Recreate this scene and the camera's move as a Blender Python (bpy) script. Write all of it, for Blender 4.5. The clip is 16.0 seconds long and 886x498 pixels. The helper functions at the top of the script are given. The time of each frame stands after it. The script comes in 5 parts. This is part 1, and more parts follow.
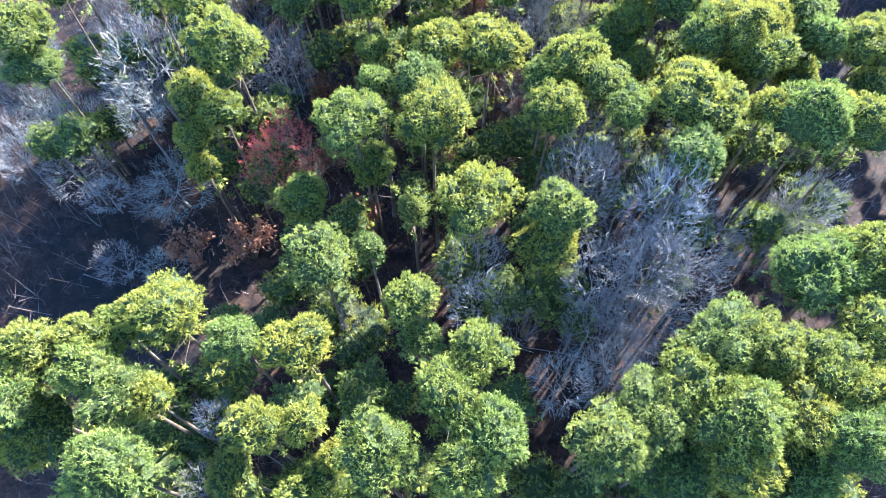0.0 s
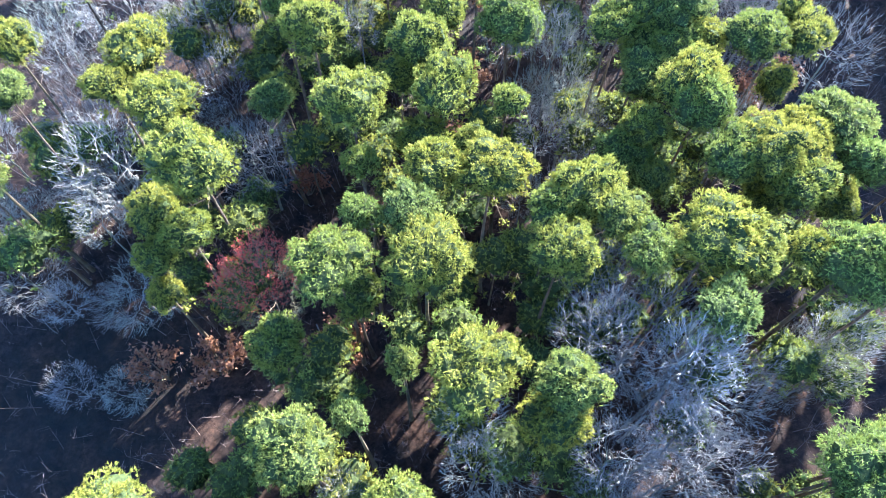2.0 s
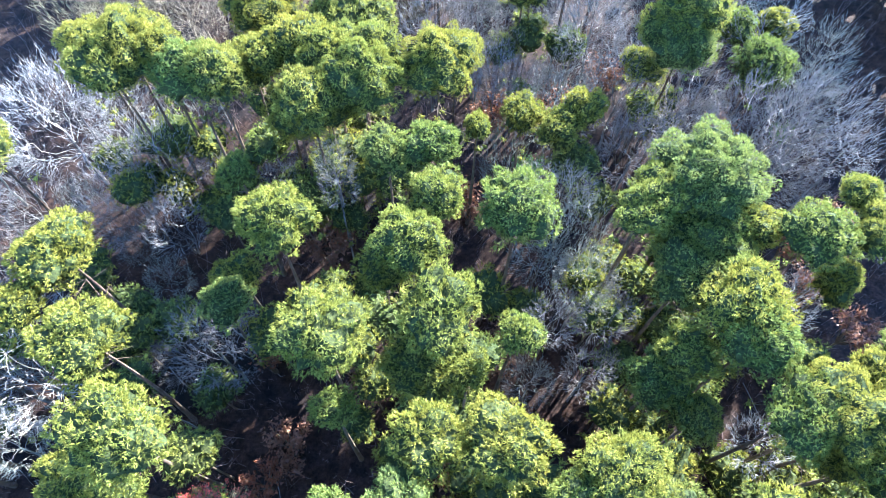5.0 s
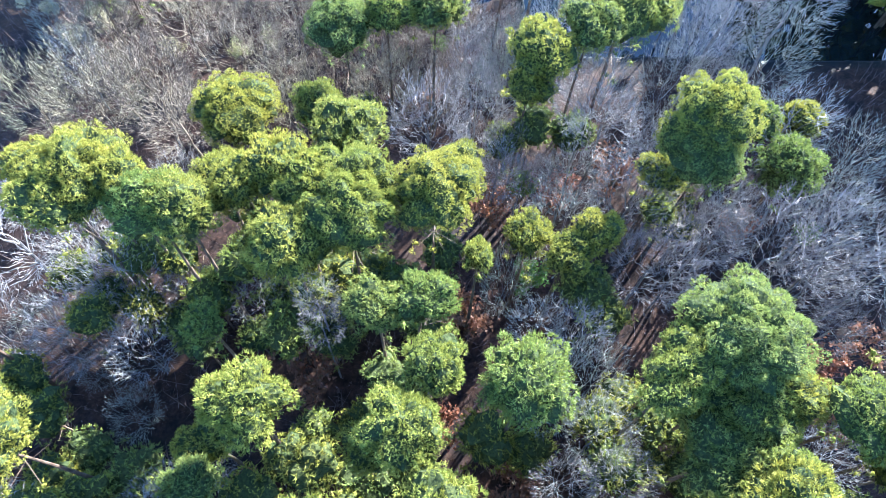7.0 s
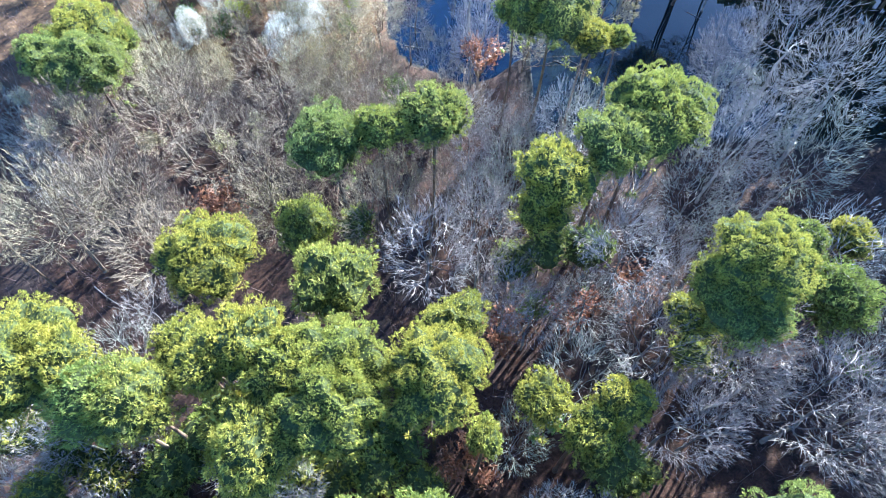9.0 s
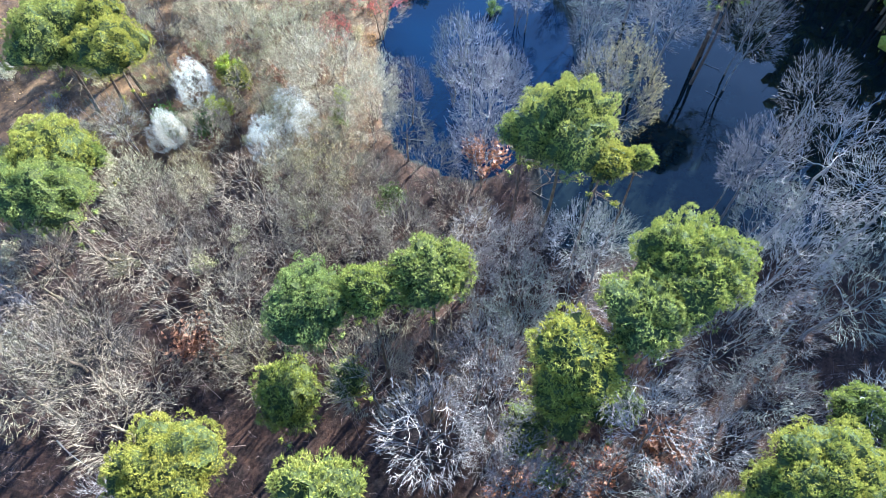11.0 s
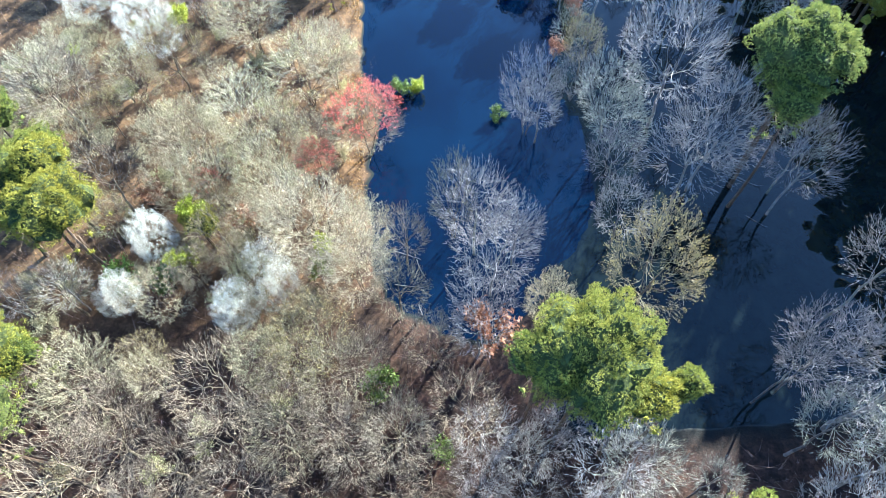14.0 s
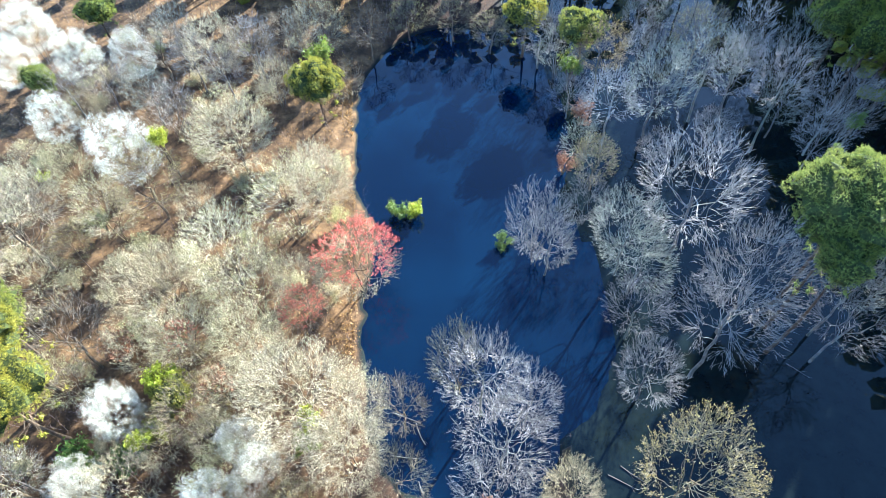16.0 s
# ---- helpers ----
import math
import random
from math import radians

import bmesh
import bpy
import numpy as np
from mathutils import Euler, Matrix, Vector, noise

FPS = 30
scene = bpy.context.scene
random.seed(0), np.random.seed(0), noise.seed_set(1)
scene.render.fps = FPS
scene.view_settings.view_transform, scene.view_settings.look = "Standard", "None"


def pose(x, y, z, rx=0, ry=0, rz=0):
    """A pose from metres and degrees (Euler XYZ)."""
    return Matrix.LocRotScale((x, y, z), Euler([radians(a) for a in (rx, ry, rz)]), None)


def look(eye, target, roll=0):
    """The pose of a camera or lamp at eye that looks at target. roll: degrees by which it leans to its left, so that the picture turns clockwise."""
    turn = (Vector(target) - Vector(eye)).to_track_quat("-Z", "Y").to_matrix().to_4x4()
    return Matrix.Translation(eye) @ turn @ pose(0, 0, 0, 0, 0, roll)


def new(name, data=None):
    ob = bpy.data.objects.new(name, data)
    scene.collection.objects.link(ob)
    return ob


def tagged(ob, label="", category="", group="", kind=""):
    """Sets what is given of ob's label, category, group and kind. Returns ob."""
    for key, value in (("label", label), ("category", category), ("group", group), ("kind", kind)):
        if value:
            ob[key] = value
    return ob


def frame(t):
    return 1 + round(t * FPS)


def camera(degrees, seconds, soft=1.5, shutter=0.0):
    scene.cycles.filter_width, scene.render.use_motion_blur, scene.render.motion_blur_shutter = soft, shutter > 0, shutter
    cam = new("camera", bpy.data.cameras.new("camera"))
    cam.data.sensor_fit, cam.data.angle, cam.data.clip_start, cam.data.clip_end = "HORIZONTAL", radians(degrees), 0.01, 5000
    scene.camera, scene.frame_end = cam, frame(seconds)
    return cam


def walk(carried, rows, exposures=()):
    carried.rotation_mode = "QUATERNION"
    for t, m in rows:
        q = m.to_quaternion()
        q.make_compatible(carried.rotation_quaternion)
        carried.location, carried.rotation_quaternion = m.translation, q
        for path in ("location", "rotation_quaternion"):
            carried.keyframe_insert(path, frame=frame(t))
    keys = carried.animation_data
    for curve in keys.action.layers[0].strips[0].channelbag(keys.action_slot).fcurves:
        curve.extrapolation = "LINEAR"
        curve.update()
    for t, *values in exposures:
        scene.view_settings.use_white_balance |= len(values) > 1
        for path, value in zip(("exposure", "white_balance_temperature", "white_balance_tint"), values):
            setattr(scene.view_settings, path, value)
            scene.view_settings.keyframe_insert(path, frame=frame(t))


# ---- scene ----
cam = camera(72.0, 16.0, soft=0.3)
PATH = [
    (0.0, 0.00, 0.00, 63.34, 28.64, 0.47, 0.76),
    (0.5, -0.05, 3.16, 63.23, 28.83, 0.28, 0.76),
    (1.0, -0.10, 6.40, 63.12, 29.05, 0.10, 0.78),
    (1.5, -0.14, 9.78, 63.03, 29.24, -0.04, 0.80),
    (2.0, -0.16, 13.23, 62.96, 29.35, -0.15, 0.80),
    (2.5, -0.18, 16.78, 62.90, 29.37, -0.23, 0.79),
    (3.0, -0.24, 20.42, 62.83, 29.33, -0.27, 0.75),
    (3.5, -0.34, 23.83, 62.79, 29.26, -0.36, 0.65),
    (4.0, -0.47, 27.84, 62.80, 29.20, -0.54, 0.53),
    (4.2, -0.54, 29.31, 62.81, 29.16, -0.62, 0.49),
    (4.5, -0.65, 31.51, 62.85, 29.10, -0.77, 0.43),
    (5.0, -0.84, 35.10, 62.93, 29.01, -1.04, 0.33),
    (5.5, -1.01, 38.62, 63.03, 28.99, -1.30, 0.25),
    (6.0, -1.13, 42.08, 63.10, 29.04, -1.49, 0.18),
    (6.3, -1.16, 44.15, 63.12, 29.11, -1.56, 0.15),
    (6.5, -1.17, 45.53, 63.13, 29.16, -1.58, 0.13),
    (7.0, -1.13, 48.64, 63.09, 29.31, -1.54, 0.08),
    (7.5, -0.98, 52.35, 63.01, 29.54, -1.38, 0.05),
    (8.0, -0.79, 56.16, 62.92, 29.79, -1.13, 0.05),
    (8.5, -0.63, 59.77, 62.86, 30.01, -0.86, 0.02),
    (9.0, -0.49, 62.96, 62.86, 30.21, -0.58, -0.09),
    (9.2, -0.44, 64.67, 62.88, 30.36, -0.46, -0.13),
    (9.5, -0.36, 67.17, 62.92, 30.58, -0.30, -0.21),
    (10.0, -0.20, 71.10, 63.02, 30.91, -0.02, -0.37),
    (10.5, -0.04, 74.76, 63.11, 31.16, 0.23, -0.53),
    (11.0, 0.12, 78.24, 63.16, 31.30, 0.46, -0.66),
    (11.3, 0.22, 80.30, 63.17, 31.33, 0.58, -0.73),
    (11.5, 0.28, 81.67, 63.16, 31.32, 0.66, -0.76),
    (12.0, 0.45, 85.52, 63.09, 31.32, 0.83, -0.82),
    (12.5, 0.67, 89.34, 62.98, 31.33, 0.98, -0.86),
    (13.0, 0.91, 92.88, 62.89, 31.42, 1.13, -0.96),
    (13.5, 1.10, 96.29, 62.84, 31.60, 1.32, -1.11),
    (14.0, 1.26, 100.05, 62.83, 31.89, 1.53, -1.23),
    (14.5, 1.42, 103.74, 62.88, 32.41, 1.72, -1.36),
    (15.0, 1.57, 107.42, 62.96, 33.15, 1.90, -1.49),
    (15.5, 1.72, 111.39, 63.10, 34.28, 2.08, -1.65),
    (16.0, 1.86, 115.20, 63.23, 35.49, 2.26, -1.81),
]
walk(cam, [(r[0], pose(*r[1:])) for r in PATH], exposures=[(0.0, 3.6, 4800, 11), (4.0, 3.62, 4750, 11), (9.0, 3.27, 4750, 11), (12.0, 2.98, 4850, 8), (16.0, 3.08, 5100, 5)])

# ---- light: a low sun ahead and to the right, clear sky ----
SUN_TURN, SUN_HEIGHT = radians(36.7), radians(22.5)
world = bpy.data.worlds.new("world")
scene.world = world
world.use_nodes = True
sky = world.node_tree.nodes.new("ShaderNodeTexSky")
sky.sky_type = "NISHITA"
sky.sun_disc = False
sky.sun_elevation, sky.sun_rotation = SUN_HEIGHT, SUN_TURN
sky.dust_density, sky.ozone_density = 0.2, 3.0
background = world.node_tree.nodes["Background"]
background.inputs["Strength"].default_value = 0.088
world.node_tree.links.new(sky.outputs["Color"], background.inputs["Color"])
sun_data = bpy.data.lights.new("sun", "SUN")
sun_data.energy, sun_data.angle, sun_data.color = 5.0, radians(0.5), (1.0, 0.89, 0.67)
sun = new("sun", sun_data)
sun.matrix_world = look((150 * math.sin(SUN_TURN), 100 + 150 * math.cos(SUN_TURN), 110), (0, 100, 110 - 150 * math.tan(SUN_HEIGHT)))


# ---- materials ----
def ramp(tree, fac, stops):
    """A colour ramp on a value."""
    node = tree.nodes.new("ShaderNodeValToRGB")
    ramp_ = node.color_ramp
    while len(ramp_.elements) < len(stops):
        ramp_.elements.new(0.5)
    for element, (place, colour) in zip(ramp_.elements, stops):
        element.position, element.color = place, (*colour, 1)
    tree.links.new(fac, node.inputs["Fac"])
    return node.outputs["Color"]


def noise_of(tree, scale, detail=4.0, rough=0.6, vector=None):
    node = tree.nodes.new("ShaderNodeTexNoise")
    node.inputs["Scale"].default_value, node.inputs["Detail"].default_value, node.inputs["Roughness"].default_value = scale, detail, rough
    if vector is None:
        vector = tree.nodes.new("ShaderNodeNewGeometry").outputs["Position"]
    tree.links.new(vector, node.inputs["Vector"])
    return node.outputs["Fac"]


def mix(tree, kind, fac, a, b):
    node = tree.nodes.new("ShaderNodeMix")
    node.data_type, node.blend_type = "RGBA", kind
    for value, socket in ((fac, node.inputs[0]), (a, node.inputs[6]), (b, node.inputs[7])):
        if isinstance(value, (int, float)):
            socket.default_value = value
        elif isinstance(value, tuple):
            socket.default_value = (*value, 1)
        else:
            tree.links.new(value, socket)
    return node.outputs[2]


def bark(name, dark, light, rough=0.9):
    """Bark: furrows along the stem, blotches of lichen, each tree a little lighter or darker."""
    m = bpy.data.materials.new(name)
    m.use_nodes = True
    t = m.node_tree
    shader = t.nodes["Principled BSDF"]
    colour = ramp(t, noise_of(t, 1.3), [(0.3, dark), (0.7, light)])
    fine = ramp(t, noise_of(t, 22.0, 2.0), [(0.3, (0.6, 0.6, 0.6)), (0.7, (1.15, 1.15, 1.15))])
    colour = mix(t, "MULTIPLY", 1.0, colour, fine)
    info = t.nodes.new("ShaderNodeObjectInfo")
    each = ramp(t, info.outputs["Random"], [(0.0, (0.55, 0.54, 0.56)), (0.25, (0.95, 0.88, 0.80)), (0.45, (1.2, 1.2, 1.18)), (0.65, (0.80, 0.74, 0.72)), (0.82, (0.92, 0.98, 0.80)), (1.0, (1.2, 1.12, 1.05))])
    t.links.new(mix(t, "MULTIPLY", 1.0, colour, each), shader.inputs["Base Color"])
    shader.inputs["Roughness"].default_value = rough
    shader.inputs["Specular IOR Level"].default_value = 0.2
    bump = t.nodes.new("ShaderNodeBump")
    bump.inputs["Strength"].default_value, bump.inputs["Distance"].default_value = 0.5, 0.03
    t.links.new(noise_of(t, 14.0, 3.0), bump.inputs["Height"])
    t.links.new(bump.outputs["Normal"], shader.inputs["Normal"])
    return m


def foliage(name, colours, through_light=0.4, rough=0.55, spread=0.25, tufted=False):
    """Leaves, needles or petals: each leaf and each tree differs a little; light comes through them."""
    m = bpy.data.materials.new(name)
    m.use_nodes = True
    t = m.node_tree
    shader = t.nodes["Principled BSDF"]
    info = t.nodes.new("ShaderNodeObjectInfo")
    leaf = t.nodes.new("ShaderNodeNewGeometry")
    steps = [(i / max(1, len(colours) - 1), c) for i, c in enumerate(colours)]
    colour = ramp(t, info.outputs["Random"], steps)
    lo, hi = 1 - spread, 1 + spread
    colour = mix(t, "MULTIPLY", 1.0, colour, ramp(t, leaf.outputs["Random Per Island"], [(0.0, (lo, lo, lo)), (1.0, (hi, hi, hi))]))
    colour = mix(t, "MULTIPLY", 1.0, colour, ramp(t, noise_of(t, 0.9, 2.0), [(0.3, (0.8, 0.86, 0.8)), (0.7, (1.18, 1.12, 1.0))]))
    if tufted:  # bundles of needles with gaps between them, the gaps' shade put into the colour
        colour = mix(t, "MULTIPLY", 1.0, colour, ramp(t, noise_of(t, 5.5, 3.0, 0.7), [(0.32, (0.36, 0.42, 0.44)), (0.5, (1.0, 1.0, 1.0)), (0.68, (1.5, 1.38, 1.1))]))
        bump = t.nodes.new("ShaderNodeBump")
        bump.inputs["Strength"].default_value, bump.inputs["Distance"].default_value = 0.4, 0.15
        t.links.new(noise_of(t, 5.5, 3.0, 0.7), bump.inputs["Height"])
        t.links.new(bump.outputs["Normal"], shader.inputs["Normal"])
    t.links.new(colour, shader.inputs["Base Color"])
    shader.inputs["Roughness"].default_value = rough
    shader.inputs["Specular IOR Level"].default_value = 0.12 if tufted else 0.3
    lit = t.nodes.new("ShaderNodeBsdfTranslucent")
    t.links.new(colour, lit.inputs["Color"])
    both = t.nodes.new("ShaderNodeMixShader")
    both.inputs["Fac"].default_value = through_light
    t.links.new(shader.outputs["BSDF"], both.inputs[1])
    t.links.new(lit.outputs["BSDF"], both.inputs[2])
    t.links.new(both.outputs["Shader"], t.nodes["Material Output"].inputs["Surface"])
    return m


# dark copy of the needles for the crowns' inside, shade put into its colour
SHADE_NEEDLES = foliage("shade_needles", [(0.036, 0.046, 0.018), (0.044, 0.050, 0.017)], 0.1, rough=0.9, spread=0.3, tufted=True)
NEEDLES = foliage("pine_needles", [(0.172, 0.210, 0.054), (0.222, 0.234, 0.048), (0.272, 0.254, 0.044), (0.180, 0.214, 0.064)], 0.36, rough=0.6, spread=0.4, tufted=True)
PINE_BARK = bark("pine_bark", (0.08, 0.055, 0.04), (0.19, 0.14, 0.10))
GREY_BARK = bark("grey_bark", (0.14, 0.13, 0.125), (0.31, 0.29, 0.28))
GREY_TWIG = bark("grey_twig", (0.20, 0.187, 0.18), (0.40, 0.375, 0.36))
TAN_BARK = bark("tan_bark", (0.12, 0.090, 0.062), (0.27, 0.215, 0.155))
TAN_TWIG = bark("tan_twig", (0.145, 0.118, 0.085), (0.30, 0.25, 0.185))
BUD_TWIG = bark("bud_twig", (0.28, 0.240, 0.165), (0.45, 0.395, 0.28))
TAN_BUD = foliage("tan_buds", [(0.46, 0.39, 0.23), (0.49, 0.43, 0.29), (0.40, 0.38, 0.17), (0.47, 0.41, 0.29)], 0.4)
RED_BUD = foliage("red_buds", [(0.50, 0.07, 0.06), (0.54, 0.15, 0.12)], 0.4)
WHITE_PETAL = foliage("white_petals", [(0.74, 0.73, 0.72), (0.80, 0.79, 0.76)], 0.35, spread=0.08)
OLIVE_LEAF = foliage("young_leaves", [(0.25, 0.22, 0.075), (0.29, 0.22, 0.10), (0.20, 0.20, 0.06)], 0.45)
DARK_LEAF = foliage("shrub_leaves", [(0.08, 0.14, 0.03), (0.20, 0.24, 0.04)], 0.35)
LIME_LEAF = foliage("lime_leaves", [(0.28, 0.32, 0.03), (0.34, 0.35, 0.04)], 0.5)
RUSSET_LEAF = foliage("russet_leaves", [(0.24, 0.09, 0.05), (0.30, 0.14, 0.08), (0.20, 0.10, 0.07)], 0.3)
BRUSH_TWIG = bark("brush_twig", (0.16, 0.12, 0.11), (0.36, 0.28, 0.25))
DRY_GRASS = foliage("dry_grass", [(0.34, 0.20, 0.08), (0.28, 0.18, 0.08)], 0.35)


def litter():
    """Leaf litter: rust-brown needles and leaves, paler dry grass on the bank, dark mud by the water; low ground
    elsewhere painted near-black for shade.
    """
    m = bpy.data.materials.new("leaf_litter")
    m.use_nodes = True
    t = m.node_tree
    shader = t.nodes["Principled BSDF"]
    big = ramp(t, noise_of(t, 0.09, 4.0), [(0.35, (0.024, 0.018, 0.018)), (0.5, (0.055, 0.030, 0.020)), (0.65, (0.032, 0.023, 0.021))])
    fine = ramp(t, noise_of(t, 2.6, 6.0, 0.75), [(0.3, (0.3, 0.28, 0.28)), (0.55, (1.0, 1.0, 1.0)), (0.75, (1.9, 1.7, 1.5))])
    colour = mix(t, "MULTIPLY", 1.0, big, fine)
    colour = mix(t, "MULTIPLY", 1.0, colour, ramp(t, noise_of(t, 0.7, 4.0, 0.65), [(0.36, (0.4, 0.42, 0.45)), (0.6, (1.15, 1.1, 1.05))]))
    place = t.nodes.new("ShaderNodeNewGeometry").outputs["Position"]
    split = t.nodes.new("ShaderNodeSeparateXYZ")
    t.links.new(place, split.inputs[0])
    limits = []
    for axis, start, end in (("X", -2.0, -12.0), ("Y", 118.0, 145.0)):  # the dry, grassy bank west of the pond
        node = t.nodes.new("ShaderNodeMapRange")
        node.inputs[1].default_value, node.inputs[2].default_value = start, end
        t.links.new(split.outputs[axis], node.inputs[0])
        limits.append(node.outputs[0])
    bank = t.nodes.new("ShaderNodeMath")
    bank.operation = "MULTIPLY"
    t.links.new(limits[0], bank.inputs[0])
    t.links.new(limits[1], bank.inputs[1])
    straw = ramp(t, noise_of(t, 0.4, 5.0, 0.7), [(0.32, (0.025, 0.016, 0.010)), (0.5, (0.10, 0.058, 0.028)), (0.7, (0.24, 0.145, 0.07))])
    colour = mix(t, "MIX", bank.outputs[0], colour, mix(t, "MULTIPLY", 0.6, straw, fine))
    # low ground turns near-black: mud at the shore, painted shade in flat and dips
    mud_and_shade = t.nodes.new("ShaderNodeMapRange")
    mud_and_shade.inputs[1].default_value, mud_and_shade.inputs[2].default_value = 0.05, -0.2
    t.links.new(split.outputs["Z"], mud_and_shade.inputs[0])
    colour = mix(t, "MIX", mud_and_shade.outputs[0], colour, ramp(t, noise_of(t, 0.45, 6.0, 0.7), [(0.35, (0.003, 0.005, 0.006)), (0.65, (0.008, 0.012, 0.012))]))
    t.links.new(colour, shader.inputs["Base Color"])
    bump = t.nodes.new("ShaderNodeBump")
    bump.inputs["Distance"].default_value = 0.1
    flat = []
    for axis, start, end in (("X", 2.0, 8.0), ("Y", 110.0, 90.0)):  # the low flat and dips painted as shade, but not the pond's bank
        node = t.nodes.new("ShaderNodeMapRange")
        node.inputs[1].default_value, node.inputs[2].default_value = start, end
        t.links.new(split.outputs[axis], node.inputs[0])
        flat.append(node.outputs[0])
    level, shiny = t.nodes.new("ShaderNodeMath"), t.nodes.new("ShaderNodeMath")
    level.operation, shiny.operation = "MAXIMUM", "MULTIPLY"
    t.links.new(flat[0], level.inputs[0])
    t.links.new(flat[1], level.inputs[1])
    t.links.new(level.outputs[0], shiny.inputs[0])
    t.links.new(mud_and_shade.outputs[0], shiny.inputs[1])
    for low, high, socket in ((0.95, 0.012, shader.inputs["Roughness"]), (0.6, 0.001, bump.inputs["Strength"])):  # the dark flat and dips lie smooth and shine
        node = t.nodes.new("ShaderNodeMapRange")
        node.inputs[1].default_value, node.inputs[3].default_value, node.inputs[4].default_value = 0.9, low, high
        t.links.new(shiny.outputs[0], node.inputs[0])
        t.links.new(node.outputs[0], socket)
    shader.inputs["Specular IOR Level"].default_value = 0.2
    t.links.new(noise_of(t, 5.0, 5.0, 0.7), bump.inputs["Height"])
    t.links.new(bump.outputs["Normal"], shader.inputs["Normal"])
    return m


def pond_water():
    """Still dark water with faint ripples; a dim, murky blue-green body under a mirror-like skin."""
    m = bpy.data.materials.new("pond_water")
    m.use_nodes = True
    t = m.node_tree
    shader = t.nodes["Principled BSDF"]
    murk = ramp(t, noise_of(t, 0.05, 3.0), [(0.35, (0.001, 0.004, 0.014)), (0.7, (0.002, 0.009, 0.026))])
    t.links.new(murk, shader.inputs["Base Color"])
    shader.inputs["Roughness"].default_value, shader.inputs["IOR"].default_value = 0.01, 1.33
    bump = t.nodes.new("ShaderNodeBump")
    bump.inputs["Strength"].default_value, bump.inputs["Distance"].default_value = 0.05, 0.01
    t.links.new(noise_of(t, 1.2, 3.0), bump.inputs["Height"])
    t.links.new(bump.outputs["Normal"], shader.inputs["Normal"])
    return m


LITTER, WATER = litter(), pond_water()


# ---- ground and water ----
PONDS = ((3.0, 183.0, 16.0, 25.0), (-2.5, 150.0, 6.5, 20.0), (10.0, 152.0, 10.0, 16.0), (4.0, 139.0, 8.5, 12.0))
WATER_LEVEL = -0.35


def wetness(x, y):
    """Above 0 inside a pond, 0 on its shore."""
    w = max(1 - ((x - a) / c) ** 2 - ((y - b) / d) ** 2 for a, b, c, d in PONDS)
    shore = -8.8 - 0.08 * max(0.0, y - 150) + 0.5 * math.sin(y * 0.9) * math.sin(y * 0.37)
    return min(w, (x - shore) * 0.3)


def ground_z(x, y):
    w = wetness(x, y)
    dry = 0.35 + 0.3 * noise.noise(Vector((x * 0.07, y * 0.07, 0.0))) + 0.12 * noise.noise(Vector((x * 0.35, y * 0.35, 3.0)))
    # flat east of the pond, sunk so that it takes the painted shade colour
    shade_flat = min(1.0, max(0.0, (x - 9) / 4)) * min(1.0, max(0.0, (y - 108) / 10)) * min(1.0, max(0.0, (245 - y) / 10))
    dry = dry * (1 - shade_flat) + shade_flat * (-0.25 + 0.05 * noise.noise(Vector((x * 0.2, y * 0.2, 5.0))))
    # two dips in the west, sunk to be coloured dark in place of shade
    shade_dip = min(1.0, max(0.0, 1.2 - 1.2 * min(((x + 38) / 21) ** 2 + ((y - 30) / 19) ** 2, ((x + 27) / 15) ** 2 + ((y - 57) / 12) ** 2)))
    dry = dry * (1 - shade_dip) + shade_dip * (-0.1 + 0.12 * noise.noise(Vector((x * 0.3, y * 0.3, 5.0))))
    s = min(1.0, max(0.0, (w + 0.06) / 0.3))
    return dry * (1 - s) + (-1.6) * s


def mesh_of(name, verts, faces, material, smooth=False):
    data = bpy.data.meshes.new(name)
    data.from_pydata(verts, [], faces)
    data.materials.append(material)
    if smooth:
        data.polygons.foreach_set("use_smooth", [True] * len(data.polygons))
    data.update()
    return data


def build_ground():
    xs = [-2500, -900, -400, -200, -130] + [-95 + 1.6 * i for i in range(120)] + [130, 200, 400, 900, 2500]
    ys = [-2500, -900, -300, -100, -40] + [-15 + 1.6 * i for i in range(160)] + [275, 330, 500, 1000, 2600]
    verts = [(x, y, ground_z(x, y)) for y in ys for x in xs]
    n = len(xs)
    faces = [(j * n + i, j * n + i + 1, (j + 1) * n + i + 1, (j + 1) * n + i) for j in range(len(ys) - 1) for i in range(n - 1)]
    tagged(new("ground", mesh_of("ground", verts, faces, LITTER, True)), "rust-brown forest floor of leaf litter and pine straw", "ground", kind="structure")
    xs, ys = [-14 + 4 * i for i in range(20)], [104 + 4 * i for i in range(27)]
    n = len(xs)
    verts = [(x, y, WATER_LEVEL) for y in ys for x in xs]
    faces = [(j * n + i, j * n + i + 1, (j + 1) * n + i + 1, (j + 1) * n + i) for j in range(len(ys) - 1) for i in range(n - 1)]
    tagged(new("water", mesh_of("water", verts, faces, WATER, True)), "still dark blue pond water mirroring the sky", "pond", kind="structure")


build_ground()


